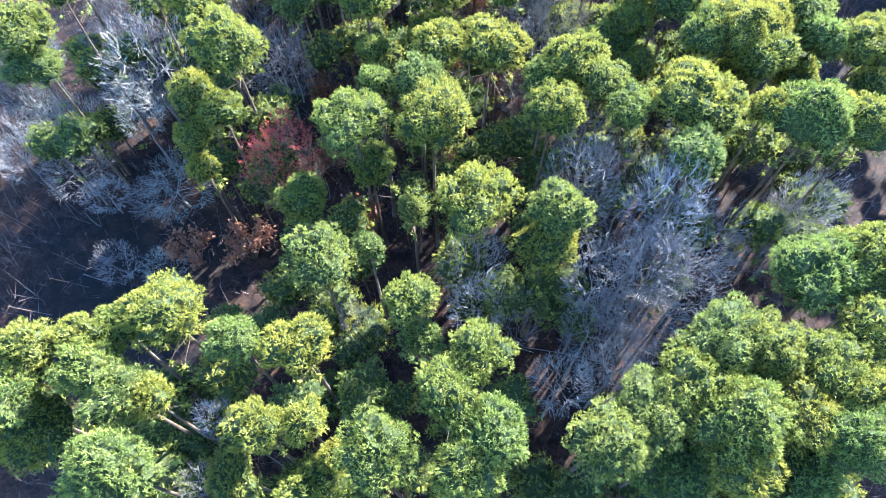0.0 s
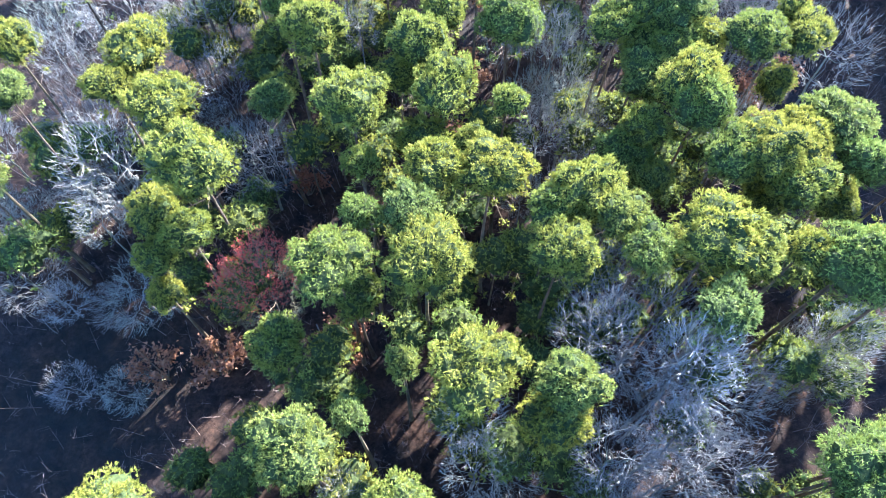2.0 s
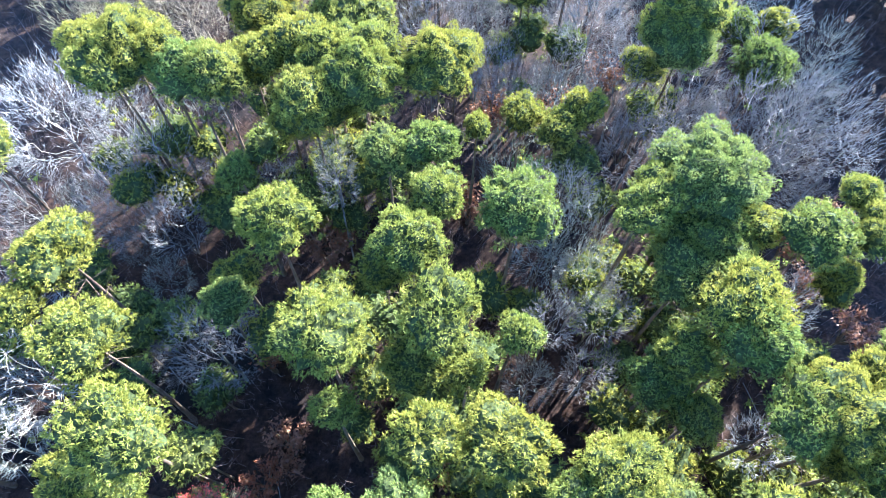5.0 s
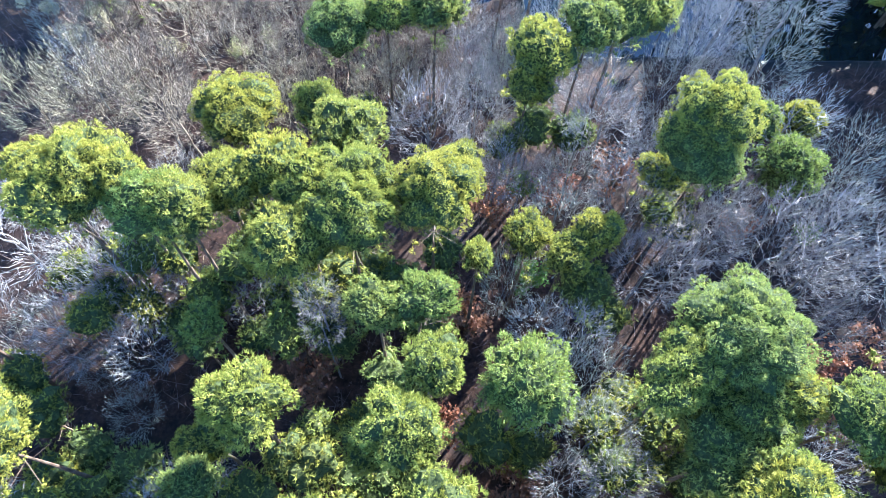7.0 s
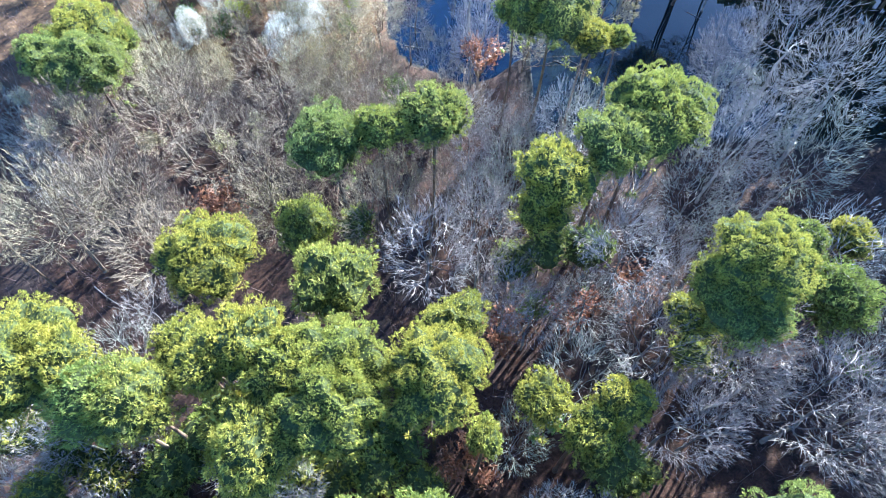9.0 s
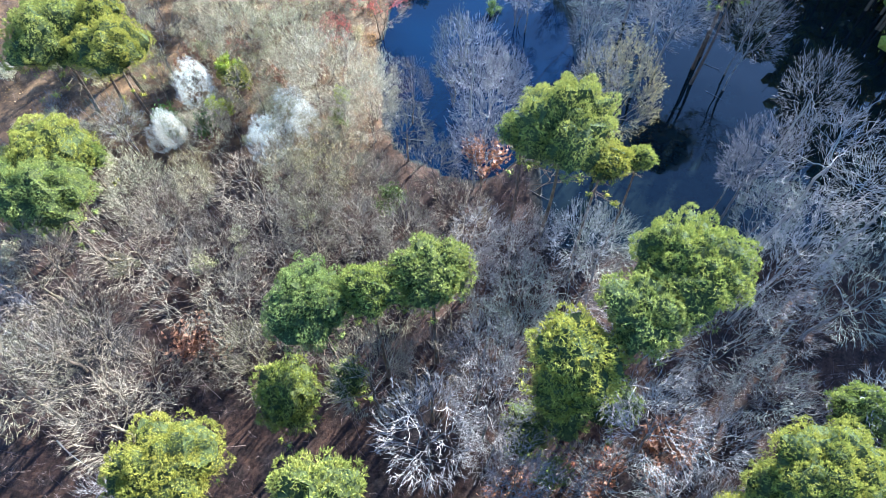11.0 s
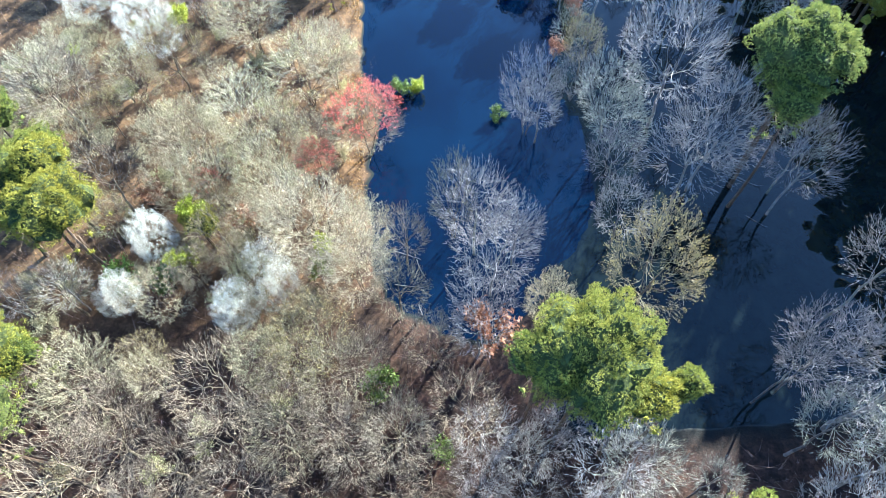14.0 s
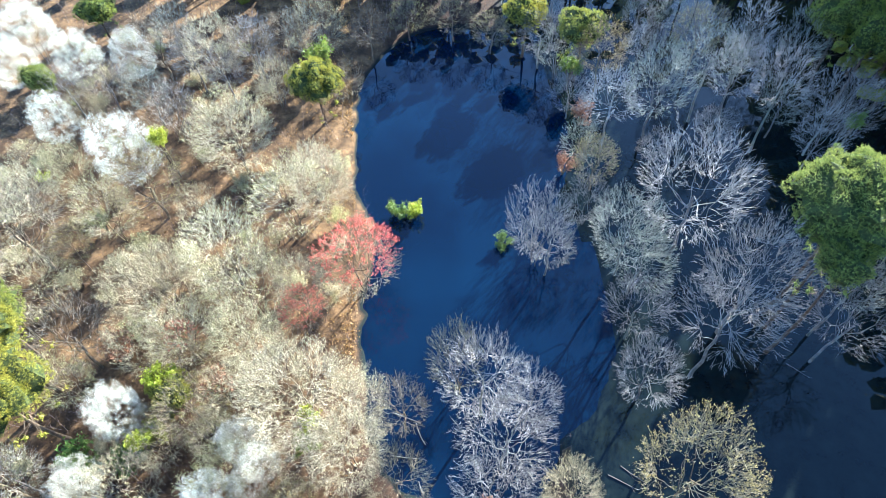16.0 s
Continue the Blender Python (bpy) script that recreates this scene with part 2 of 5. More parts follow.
# ---- trees ----
class Shape:
    """Collects triangles and tubes for one mesh."""

    def __init__(self):
        self.v, self.f = [], []

    def tri(self, a, b, c):
        k = len(self.v)
        self.v += [tuple(a), tuple(b), tuple(c)]
        self.f.append((k, k + 1, k + 2))

    def tube(self, points, radii, sides):
        k = len(self.v)
        for i, (p, r) in enumerate(zip(points, radii)):
            d = (points[min(i + 1, len(points) - 1)] - points[max(i - 1, 0)]).normalized()
            u = d.cross(Vector((0.31, 0.87, 0.38))).normalized()
            w = d.cross(u)
            for s in range(sides):
                a = 2 * math.pi * s / sides
                self.v.append(tuple(p + (u * math.cos(a) + w * math.sin(a)) * r))
        for i in range(len(points) - 1):
            for s in range(sides):
                a, b = k + i * sides + s, k + i * sides + (s + 1) % sides
                self.f.append((a, b, b + sides, a + sides))

    def data(self, name, material, smooth=False):
        return mesh_of(name, self.v, self.f, material, smooth)


def unit(rng):
    while True:
        v = Vector((rng.uniform(-1, 1), rng.uniform(-1, 1), rng.uniform(-1, 1)))
        if 0.05 < v.length < 1:
            return v.normalized()


def leaf_at(shape, rng, p, size, lean=None, slim=0.35):
    """A pointed leaf: one triangle, turned at random."""
    d = unit(rng) if lean is None else (unit(rng) + lean).normalized()
    s = d.cross(unit(rng)).normalized() * size * slim
    shape.tri(p - s, p + s, p + d * size)


def round_form():
    """Corners and faces of a small round form, to be dented."""
    bm = bmesh.new()
    bmesh.ops.create_icosphere(bm, subdivisions=1, radius=1.0)
    bm.verts.ensure_lookup_table()
    out = [v.co.copy() for v in bm.verts], [[v.index for v in f.verts] for f in bm.faces]
    bm.free()
    return out


ROUND = round_form()


def tuft_mass(shape, rng, centre, size, fringe, needle, heart=(0.5, 0.85), out=None):
    """An uneven mass of needles: a dented heart and fine bundles of needles standing out of it, most of them towards out."""
    k = len(shape.v)
    for c in ROUND[0]:
        shape.v.append(tuple(centre + Vector((c.x, c.y, c.z * 0.8)) * size * rng.uniform(*heart)))
    shape.f += [tuple(k + i for i in f) for f in ROUND[1]]
    for _ in range(fringe):
        d = unit(rng)
        if out is not None and d.dot(out) < -0.1:
            d = -d
        p = centre + Vector((d.x, d.y, d.z * 0.8)) * size * rng.uniform(0.55, 0.95)
        way = (d + unit(rng) * 0.7 + Vector((0, 0, 0.2))).normalized()
        side = way.cross(unit(rng)).normalized() * needle * rng.uniform(0.13, 0.24)
        shape.tri(p - side, p + side, p + way * needle * rng.uniform(0.6, 1.2))


def sphere_form(level):
    """Corners and faces of a fine round form."""
    bm = bmesh.new()
    bmesh.ops.create_icosphere(bm, subdivisions=level, radius=1.0)
    bm.verts.ensure_lookup_table()
    out = [v.co.normalized() for v in bm.verts], [tuple(v.index for v in f.verts) for f in bm.faces]
    bm.free()
    return out


FINE = sphere_form(3)


def pine_kind(seed, r, tall=26.0, young=False):
    """A pine with a domed crown of radius r round the height 0, lumpy with boughs; its trunk reaches far below it."""
    rng = random.Random(seed)
    crown, wood = Shape(), Shape()
    cap, low = r * rng.uniform(0.78, 0.98), r * rng.uniform(1.3, 1.8) * min(1.0, 1.0 - 0.14 * (r - 2.4))
    span = min(0.75, (0.62 + 0.05 * r) / r)
    boughs = []
    count = int(4.2 / span ** 2)
    spin = rng.uniform(0, 6)
    for i in range(count):
        up = 1 - 1.8 * (i + rng.random()) / count
        a = spin + 2.4 * i + rng.uniform(-0.5, 0.5)
        wide = max(0.0, 1 - up * up) ** 0.5
        boughs.append((Vector((math.cos(a) * wide, math.sin(a) * wide, up)), span * rng.uniform(0.8, 1.35), rng.uniform(0.14, 0.38)))

    limbs_out = [(Vector((math.cos(a), math.sin(a), rng.uniform(-0.3, 0.7))).normalized(), rng.uniform(0.06, 0.24)) for a in (spin + 1.57 * i + rng.uniform(-0.6, 0.6) for i in range(4))]

    def reach(d):
        """How far the crown reaches in the direction d, as a share of r."""
        best = 0.0
        for c, w, high in boughs:
            k = 1 - ((d - c).length / w) ** 2
            if k > 0:
                best = max(best, high * k ** 0.6)
        return 0.60 + best + max(0.0, *(h * (1 - ((d - c).length / 0.9) ** 2) for c, h in limbs_out))

    def shell(d, k):
        k *= 1.0 if d.z > -0.1 else 1 - 0.45 * (-0.1 - d.z)
        return Vector((d.x * r * k, d.y * r * k, d.z * k * (cap if d.z > 0 else low)))

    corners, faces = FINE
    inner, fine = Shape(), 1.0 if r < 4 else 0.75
    for c in corners:  # the inside, painted dark for its shade
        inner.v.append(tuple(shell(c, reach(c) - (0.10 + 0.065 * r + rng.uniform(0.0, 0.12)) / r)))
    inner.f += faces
    for _ in range(int((9 if young else 25 if r < 4 else 44) * 2 * math.pi * r * (r + 0.6))):  # bundles of needles, thick on top, thin below
        d = unit(rng)
        if d.z < -0.2 and rng.random() < 0.6:
            d.z = -d.z
        p = shell(d, reach(d) - 0.26 / r * rng.random() ** 1.5)
        heading = (d * 0.7 + unit(rng) * 0.6 + Vector((0, 0, 0.3))).normalized()
        for _ in range(5):
            way = (heading + unit(rng) * 0.75).normalized()
            side = way.cross(unit(rng)).normalized() * rng.uniform(0.022, 0.045) * fine
            q = p + unit(rng) * 0.07
            crown.tri(q - side, q + side, q + way * rng.uniform(0.15, 0.34) * fine)
    for _ in range(int(3 + 3 * r)):  # ragged boughs and dead stubs at the crown's foot
        z = -low * rng.uniform(0.5, 1.3)
        a = rng.uniform(0, 6.3)
        e = Vector((0, 0, z)) + Vector((math.cos(a), math.sin(a), rng.uniform(-0.2, 0.3))) * rng.uniform(0.4, 0.9) * r
        wood.tube([Vector((0, 0, z - 0.2)), e], [0.035, 0.012], 3)
        if rng.random() < 0.6:
            tuft_mass(crown, rng, e, rng.uniform(0.25, 0.5), 22, 0.26, (0.3, 0.7))
    trunk = Shape()
    bend = unit(rng) * 0.5
    steps = 9
    points = [Vector((bend.x * math.sin(3.1 * i / steps), bend.y * math.sin(3.1 * i / steps), -tall + (tall + cap * 0.5) * i / steps)) for i in range(steps + 1)]
    trunk.tube(points, [0.24 - 0.19 * (i / steps) ** 1.2 + (0.07 if i == 0 else 0) for i in range(steps + 1)], 7)
    return trunk.data("trunk", PINE_BARK), wood.data("branches", PINE_BARK), crown.data("crown", NEEDLES), inner.data("inner_crown", SHADE_NEEDLES)


def crinkled(rng, start, knee, end, steps, rough):
    """A branch from start past knee to end that zigzags as it grows."""
    size = (end - start).length * rough
    points, drift = [start.copy()], Vector((0, 0, 0))
    for i in range(1, steps + 1):
        t = i / steps
        drift = drift * 0.55 + unit(rng) * size
        points.append(start * (1 - t) ** 2 + knee * 2 * t * (1 - t) + end * t * t + drift)
    return points


BARE_FORMS = {  # stems, fork height, limbs, branches, sprays of twigs, twiglets on a spray, height of the rim, bow of the limbs
    "spreading": (1, 0.36, 9, 75, 500, 6, 0.52, 0.75),
    "upright": (1, 0.42, 8, 64, 480, 6, 0.52, 0.40),
    "tall": (1, 0.55, 7, 60, 400, 5, 0.62, 0.40),
    "brushy": (4, 0.08, 8, 54, 480, 6, 0.42, 0.40),
    "hazy": (2, 0.22, 9, 60, 760, 5, 0.42, 0.50),
}


def bare_kind(seed, style):
    """A leafless tree 14 m high with a domed crown of radius 4: trunk, limbs, fine twigs and the tips of the twigs."""
    rng = random.Random(seed)
    stems, fork, count, branches, sprays, twiglets, rim, bow = BARE_FORMS[style]
    H, R = 14.0, 4.0
    trunk, limbs, twigs, tips = Shape(), [], Shape(), []
    heart = Vector((0, 0, H * rim))
    lobes = [(Vector((math.cos(a), math.sin(a), rng.uniform(-0.1, 0.9))).normalized(), rng.uniform(0.05, 0.30)) for a in (1.26 * i + rng.uniform(-0.5, 0.5) for i in range(5))]

    def dome(i, n, lowest):
        """The direction of the i-th of n even places on the dome, and how far the crown reaches there."""
        up = lowest + (1 - lowest) * (i + rng.random()) / n
        a = 2.4 * i + rng.uniform(-0.7, 0.7)
        wide = max(0.0, 1 - up * up) ** 0.5
        d = Vector((math.cos(a) * wide, math.sin(a) * wide, up))
        k = 0.80 + max(0.0, *(h * (1 - ((d - c).length / 0.85) ** 2) for c, h in lobes))
        return d, k

    def place(d, k):
        return heart + Vector((d.x * R * k, d.y * R * k, d.z * k * (H * (1 - rim) if d.z > 0 else 3.2)))

    tops = []
    for s in range(stems):
        a = 6.28 * s / stems + rng.random()
        out = Vector((math.cos(a), math.sin(a), 0)) * (0.25 if stems > 1 else 0.0)
        top = out * 3 + Vector((rng.uniform(-0.3, 0.3), rng.uniform(-0.3, 0.3), H * (fork + 0.10)))
        path = crinkled(rng, out * 0.6 + Vector((0, 0, -0.5)), out + Vector((0, 0, H * fork * 0.6)), top, 6, 0.02)
        thick = 0.16 if stems == 1 else 0.085
        trunk.tube(path, [thick * (1 - 0.09 * i) for i in range(7)], 6)
        tops.append(path)
    joints = []
    for i in range(count):
        d, k = dome(i, count, -0.15)
        goal = place(d, k * 0.72)
        start = tops[i % stems][rng.choice((4, 5, 6))].copy()
        knee = start.lerp(goal, 0.5)
        knee += Vector((knee.x - start.x, knee.y - start.y, 0)) * bow - Vector((0, 0, bow * 0.9))
        path = crinkled(rng, start, knee, goal, 8, 0.04)
        limb = Shape()
        thick = rng.uniform(0.035, 0.052)
        limb.tube(path, [thick * (1 - 0.09 * k) for k in range(9)], 3)
        limbs.append(limb)
        joints += path[3:]
    near = np.array([tuple(p) for p in joints])
    twig_joints = []
    for i in range(branches):
        d, k = dome(i, branches, -0.4)
        goal = place(d, k * rng.uniform(0.86, 1.0))
        gap = np.linalg.norm(near - np.array(goal), axis=1) * np.array([rng.uniform(0.8, 1.25) for _ in joints])
        start = joints[int(gap.argmin())]
        sub = crinkled(rng, start, start.lerp(goal, 0.5) + Vector((0, 0, -0.1 * (goal - start).length)), goal, 4, 0.06)
        twigs.tube(sub, [0.021, 0.017, 0.014, 0.011, 0.007], 3)
        twig_joints += sub[1:]
    near = np.array([tuple(p) for p in twig_joints])
    fan_foot = heart - Vector((0, 0, 0.3 * H * (1 - rim)))
    for i in range(sprays):
        d, k = dome(i, sprays, -0.5)
        if k < 0.84 and rng.random() < 0.45:  # gaps between the limbs' crowns
            continue
        tip = place(d, k * (1.06 - 0.32 * rng.random() ** 1.5))
        fan = (tip - fan_foot).normalized()
        run = (fan + unit(rng) * 0.28 + Vector((0, 0, 0.1))).normalized() * rng.uniform(0.8, 1.6)
        start = tip - run
        start = start.lerp(twig_joints[int(np.linalg.norm(near - np.array(start), axis=1).argmin())], 0.5)
        run = tip - start
        mid = start.lerp(tip, 0.55) + unit(rng) * 0.09 * run.length + Vector((0, 0, -0.06))
        side = run.cross(unit(rng)).normalized() * 0.017
        twigs.tri(start - side, start + side, mid)
        twigs.tri(mid - side * 0.8, mid + side * 0.8, tip)
        way = run.normalized()
        for _ in range(twiglets):
            q = start.lerp(mid, rng.random()) if rng.random() < 0.35 else mid.lerp(tip, rng.random())
            e = q + (way * 1.1 + unit(rng) * 0.75 + d * 0.2).normalized() * rng.uniform(0.2, 0.6)
            side = (e - q).cross(unit(rng)).normalized() * 0.017
            twigs.tri(q - side, q + side, e)
            tips += [e, q.lerp(e, 0.6)]
        tips.append(tip)
    wide = sorted(math.hypot(p.x, p.y) for p in tips)[int(len(tips) * 0.95)]
    k, h = R / wide, H / max(p.z for p in tips)
    for shape in (trunk, *limbs, twigs):
        shape.v = [(x * k, y * k, z * h) for x, y, z in shape.v]
    tips = [Vector((p.x * k, p.y * k, p.z * h)) for p in tips]
    return trunk, limbs, twigs, tips


def tip_leaves(seed, tips, count, size, lowest=0.0, jitter=0.12):
    """Buds, petals or leaves on the ends of the twigs."""
    rng = random.Random(seed)
    shape = Shape()
    ends = [p for p in tips if p.z > lowest]
    for _ in range(count):
        leaf_at(shape, rng, rng.choice(ends) + unit(rng) * jitter, size * rng.uniform(0.7, 1.3))
    return shape


PINES = {size: [pine_kind(100 + 7 * i + j, size) for j in range(4)] for i, size in enumerate((1.7, 2.4, 3.2))}
PINES[4.6] = [pine_kind(170 + j, 4.6) for j in range(2)]
YOUNG = [pine_kind(180 + j, 2.0, 26.0, True) for j in range(4)]
BARE = {style: [bare_kind(200 + 10 * i + j, style) for j in range(4)] for i, style in enumerate(("spreading", "upright", "tall", "brushy", "hazy"))}


def wood_set(made, bark_, twig):
    return [("trunk", made[0].data("trunk", bark_)), *(("limb", limb.data("limb", bark_)) for limb in made[1]), ("twig_crown", made[2].data("twig_crown", twig))]


GREY = {style: [wood_set(b, GREY_BARK, GREY_TWIG) for b in BARE[style]] for style in BARE}
HAZE = {style: [wood_set(b, TAN_BARK, BUD_TWIG) for b in BARE[style]] for style in ("hazy", "brushy")}
TAN = {style: [wood_set(b, TAN_BARK, TAN_TWIG) for b in BARE[style]] for style in BARE}
LEAVES = {
    "tan": ("bud_cover", {s: [tip_leaves(300 + j, b[3], 5200, 0.075).data("buds", TAN_BUD) for j, b in enumerate(BARE[s])] for s in ("hazy", "brushy")}),
    "red": ("bud_cover", {s: [tip_leaves(310 + j, b[3], 5200, 0.12, 8.6).data("buds", RED_BUD) for j, b in enumerate(BARE[s])] for s in ("hazy",)}),
    "white": ("blossom_cover", {s: [tip_leaves(320 + j, b[3], 13000, 0.105, 3.0, 0.3).data("blossoms", WHITE_PETAL) for j, b in enumerate(BARE[s])] for s in ("hazy", "brushy")}),
    "olive": ("foliage", {s: [tip_leaves(330 + j, b[3], 3200, 0.11).data("leaves", OLIVE_LEAF) for j, b in enumerate(BARE[s])] for s in ("upright", "brushy", "spreading")}),
}


def shrub_kind(seed, leaf, count, size):
    """A leafy bush 2 m high and 2 m wide: stems from one root and leaves in loose clumps."""
    rng = random.Random(seed)
    stems, leaves = [], Shape()
    for i in range(9):
        a = 2.4 * i + rng.uniform(-0.4, 0.4)
        out = rng.uniform(0.25, 0.85)
        top = Vector((math.cos(a) * out, math.sin(a) * out, 2.0 * (1 - 0.55 * out * out) * rng.uniform(0.75, 1.0)))
        stem = Shape()
        stem.tube([Vector((0, 0, -0.3)), top * 0.5 + Vector((0, 0, 0.15)), top], [0.03, 0.02, 0.008], 3)
        stems.append(("stem", stem.data("stem", TAN_BARK)))
        for _ in range(count // 9):
            c = top * rng.uniform(0.55, 1.02) + unit(rng) * 0.32 * rng.random()
            leaf_at(leaves, rng, c, size * rng.uniform(0.6, 1.3))
    return stems + [("foliage", leaves.data("leaves", leaf))]


SHRUBS = {
    "green": [shrub_kind(400 + j, DARK_LEAF, 1100, 0.13) for j in range(3)],
    "lime": [shrub_kind(410 + j, LIME_LEAF, 1100, 0.15) for j in range(2)],
    "tan": [shrub_kind(430 + j, TAN_BUD, 1500, 0.085) for j in range(4)],
    "russet": [shrub_kind(420 + j, RUSSET_LEAF, 900, 0.12) for j in range(3)],
}
planted = random.Random(5)


def lower_trunk(bark_):
    """A stem 1 m long and 0.17 m in radius, to be drawn out under a high crown."""
    shape = Shape()
    shape.tube([Vector((0, 0, h)) for h in (-0.05, 0.02, 0.5, 1.0)], [0.24, 0.195, 0.175, 0.165], 7)
    return shape.data("lower_trunk", bark_)


LOWER = {"grey": lower_trunk(GREY_BARK), "tan": lower_trunk(TAN_BARK)}


def stand(name, parts, x, y, scale, label, category, group, lift=0.0, tone="grey", stout=1.0):
    """A tree or shrub: an Empty at its foot with its parts under it; a high crown is lifted on a longer trunk."""
    root = new(name)
    z = max(ground_z(x, y), WATER_LEVEL - 0.5)
    root.matrix_world = Matrix.Translation((x, y, z)) @ Matrix.Rotation(planted.uniform(0, 6.28), 4, "Z")
    for part_name, data in parts:
        ob = new(part_name, data)
        ob.parent, ob.scale, ob.location = root, scale, (0, 0, lift)
        if part_name not in ("trunk", "limb", "stem"):
            ob["kind"] = "stuff"
    if lift > 0.05:
        ob = new("lower_trunk", LOWER[tone])
        ob.parent, ob.scale = root, (scale[0] * stout, scale[1] * stout, lift + 0.3 * stout)
    return tagged(root, label, category, group)


def rise_of(top, r, style):
    """Scale of a tree's height and the lift of its crown."""
    high = top / 14 if style == "brushy" else min(top / 14, 1.2 * r / 4)
    return high, top - 14 * high


def pine(x, y, z, r):
    """A pine whose crown of radius r has its middle at the height z."""
    size = min(PINES, key=lambda s: abs(math.log(s / r)))
    trunk, branches, crown, inner = planted.choice(PINES[size])
    k = r / size
    ground = ground_z(x, y)
    wide_x, tall_z = planted.uniform(0.88, 1.12), planted.uniform(0.9, 1.1)
    root = new("pine_tree")
    root.matrix_world = Matrix.Translation((x, y, ground)) @ Matrix.Rotation(planted.uniform(0, 6.28), 4, "Z")
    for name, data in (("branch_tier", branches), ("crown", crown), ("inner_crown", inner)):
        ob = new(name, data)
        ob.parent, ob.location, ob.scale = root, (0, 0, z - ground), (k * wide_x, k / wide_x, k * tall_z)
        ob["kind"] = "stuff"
    ob = new("trunk", trunk)
    ob.parent, ob.location, ob.scale = root, (0, 0, z - ground), (k ** 0.6, k ** 0.6, (z - ground + 0.3) / 26.0)
    width = "broad" if r > 3.4 else "slender" if r < 1.9 else "round-crowned"
    height = "tall" if z > 19 else "mid-height" if z > 11 else "low"
    return tagged(root, f"{height} {width} pine with yellow-green needles", "pine tree", "pines of the wood")


def young_pine(x, y, z, r):
    """A young pine in the shade under the others, its crown's middle at the height z."""
    trunk, branches, crown, inner = planted.choice(YOUNG)
    ground = ground_z(x, y)
    root = new("young_pine")
    root.matrix_world = Matrix.Translation((x, y, ground)) @ Matrix.Rotation(planted.uniform(0, 6.28), 4, "Z")
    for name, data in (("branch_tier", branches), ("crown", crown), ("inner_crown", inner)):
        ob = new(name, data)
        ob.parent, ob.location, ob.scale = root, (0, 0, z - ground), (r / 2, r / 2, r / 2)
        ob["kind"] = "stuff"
    ob = new("trunk", trunk)
    ob.parent, ob.location, ob.scale = root, (0, 0, z - ground), (0.5, 0.5, (z - ground + 0.3) / 26.0)
    return tagged(root, "young pine shaded under the taller pines", "pine tree", "young pines of the wood")


def bare(x, y, z, r, style="upright", tone="grey"):
    """A grey or tan leafless tree whose crown of radius r has its middle at the height z."""
    j = planted.randrange(4)
    top = z + 0.75 * r
    look_ = {"spreading": "leafless tree with pale grey spreading limbs", "upright": "leafless tree with fine upright grey twigs", "tall": "tall leafless tree with a long bare pale trunk", "brushy": "many-stemmed leafless tree with thin grey twigs"}[style]
    where = " by dark water" if wetness(x, y) > -0.15 else ""
    high, lift = rise_of(max(top, 3), r, style)
    return stand("bare_tree", (TAN if tone == "tan" else GREY)[style][j], x, y, (r / 4, r / 4, high), look_.replace("grey", "tan") + where if tone == "tan" else look_ + where, "bare tree", "bare trees of the wood", lift, tone)


def budding(x, y, z, r, colour="tan", style="upright"):
    """A tree in bud, flower or young leaf."""
    j = planted.randrange(4)
    top = max(z + 0.75 * r, 1.5 * r)
    part_name, by_style = LEAVES[colour]
    name, text, category = {
        "tan": ("budding_tree", "sunlit tree with a haze of beige buds on fine twigs", "budding tree"),
        "red": ("red_maple", "maple with red buds over pale grey twigs", "maple tree"),
        "white": ("flowering_tree", "small tree covered in white spring blossom", "flowering tree"),
        "olive": ("leafing_tree", "tree with sparse olive-yellow young leaves", "leafing tree"),
    }[colour]
    wood = (HAZE if colour in ("tan", "white") else TAN)[style][j]
    parts = wood + [(part_name, by_style[style][j])]
    high, lift = rise_of(max(top, 1.2), r, style)
    return stand(name, parts, x, y, (r / 4, r / 4, high), text, category, name.replace("_", " ") + "s of the wood", lift, "tan")


def shrub(x, y, z, r, colour="green"):
    """A leafy bush of radius r, its middle at the height z."""
    text = {"green": "dense dark green leafy shrub", "lime": "bright yellow-green leafy shrub", "tan": "beige budding bush", "russet": "low shrub holding dry russet leaves"}[colour]
    where = " in the pond" if wetness(x, y) > 0 else " on the forest floor"
    top = max(z + 0.7 * r, 1.4 * r)
    high = min(top, 1.9 * r)
    return stand("shrub", planted.choice(SHRUBS[colour]), x, y, (r, r, high / 2), text + where, "shrub", "shrubs of the wood", top - high, "tan", 0.25)


# each plant: place on the plan, height of the crown's middle, crown radius
pine(-29.5, 13.6, 23.0, 2.7)
pine(-29.6, 10.6, 23.0, 2.3)
pine(-25.6, 14.6, 23.0, 2.2)
pine(-23.3, 15.7, 23.0, 2.0)
pine(-20.3, 16.4, 23.0, 3.1)
pine(-24.4, 12.4, 23.0, 2.6)
pine(-22.0, 10.7, 23.0, 2.5)
pine(-19.9, 10.5, 23.0, 1.7)
pine(-29.8, 9.2, 19.0, 3.2)
pine(-21.3, 6.2, 23.0, 3.0)
pine(-15.2, 14.7, 23.0, 2.1)
pine(-10.7, 14.4, 23.0, 2.6)
pine(-9.9, 21.0, 23.0, 2.8)
pine(-6.8, 23.9, 20.0, 1.5)
pine(-3.0, 17.9, 23.0, 2.2)
pine(-2.3, 16.7, 18.0, 2.0)
pine(-9.5, 9.1, 23.0, 1.7)
pine(-12.6, 8.7, 23.0, 2.1)
pine(-4.7, 7.2, 23.0, 2.8)
pine(-7.9, 7.4, 20.0, 1.3)
pine(-9.3, 5.4, 18.0, 2.6)
pine(-15.3, 6.1, 18.0, 2.2)
pine(1.9, 13.9, 23.0, 2.4)
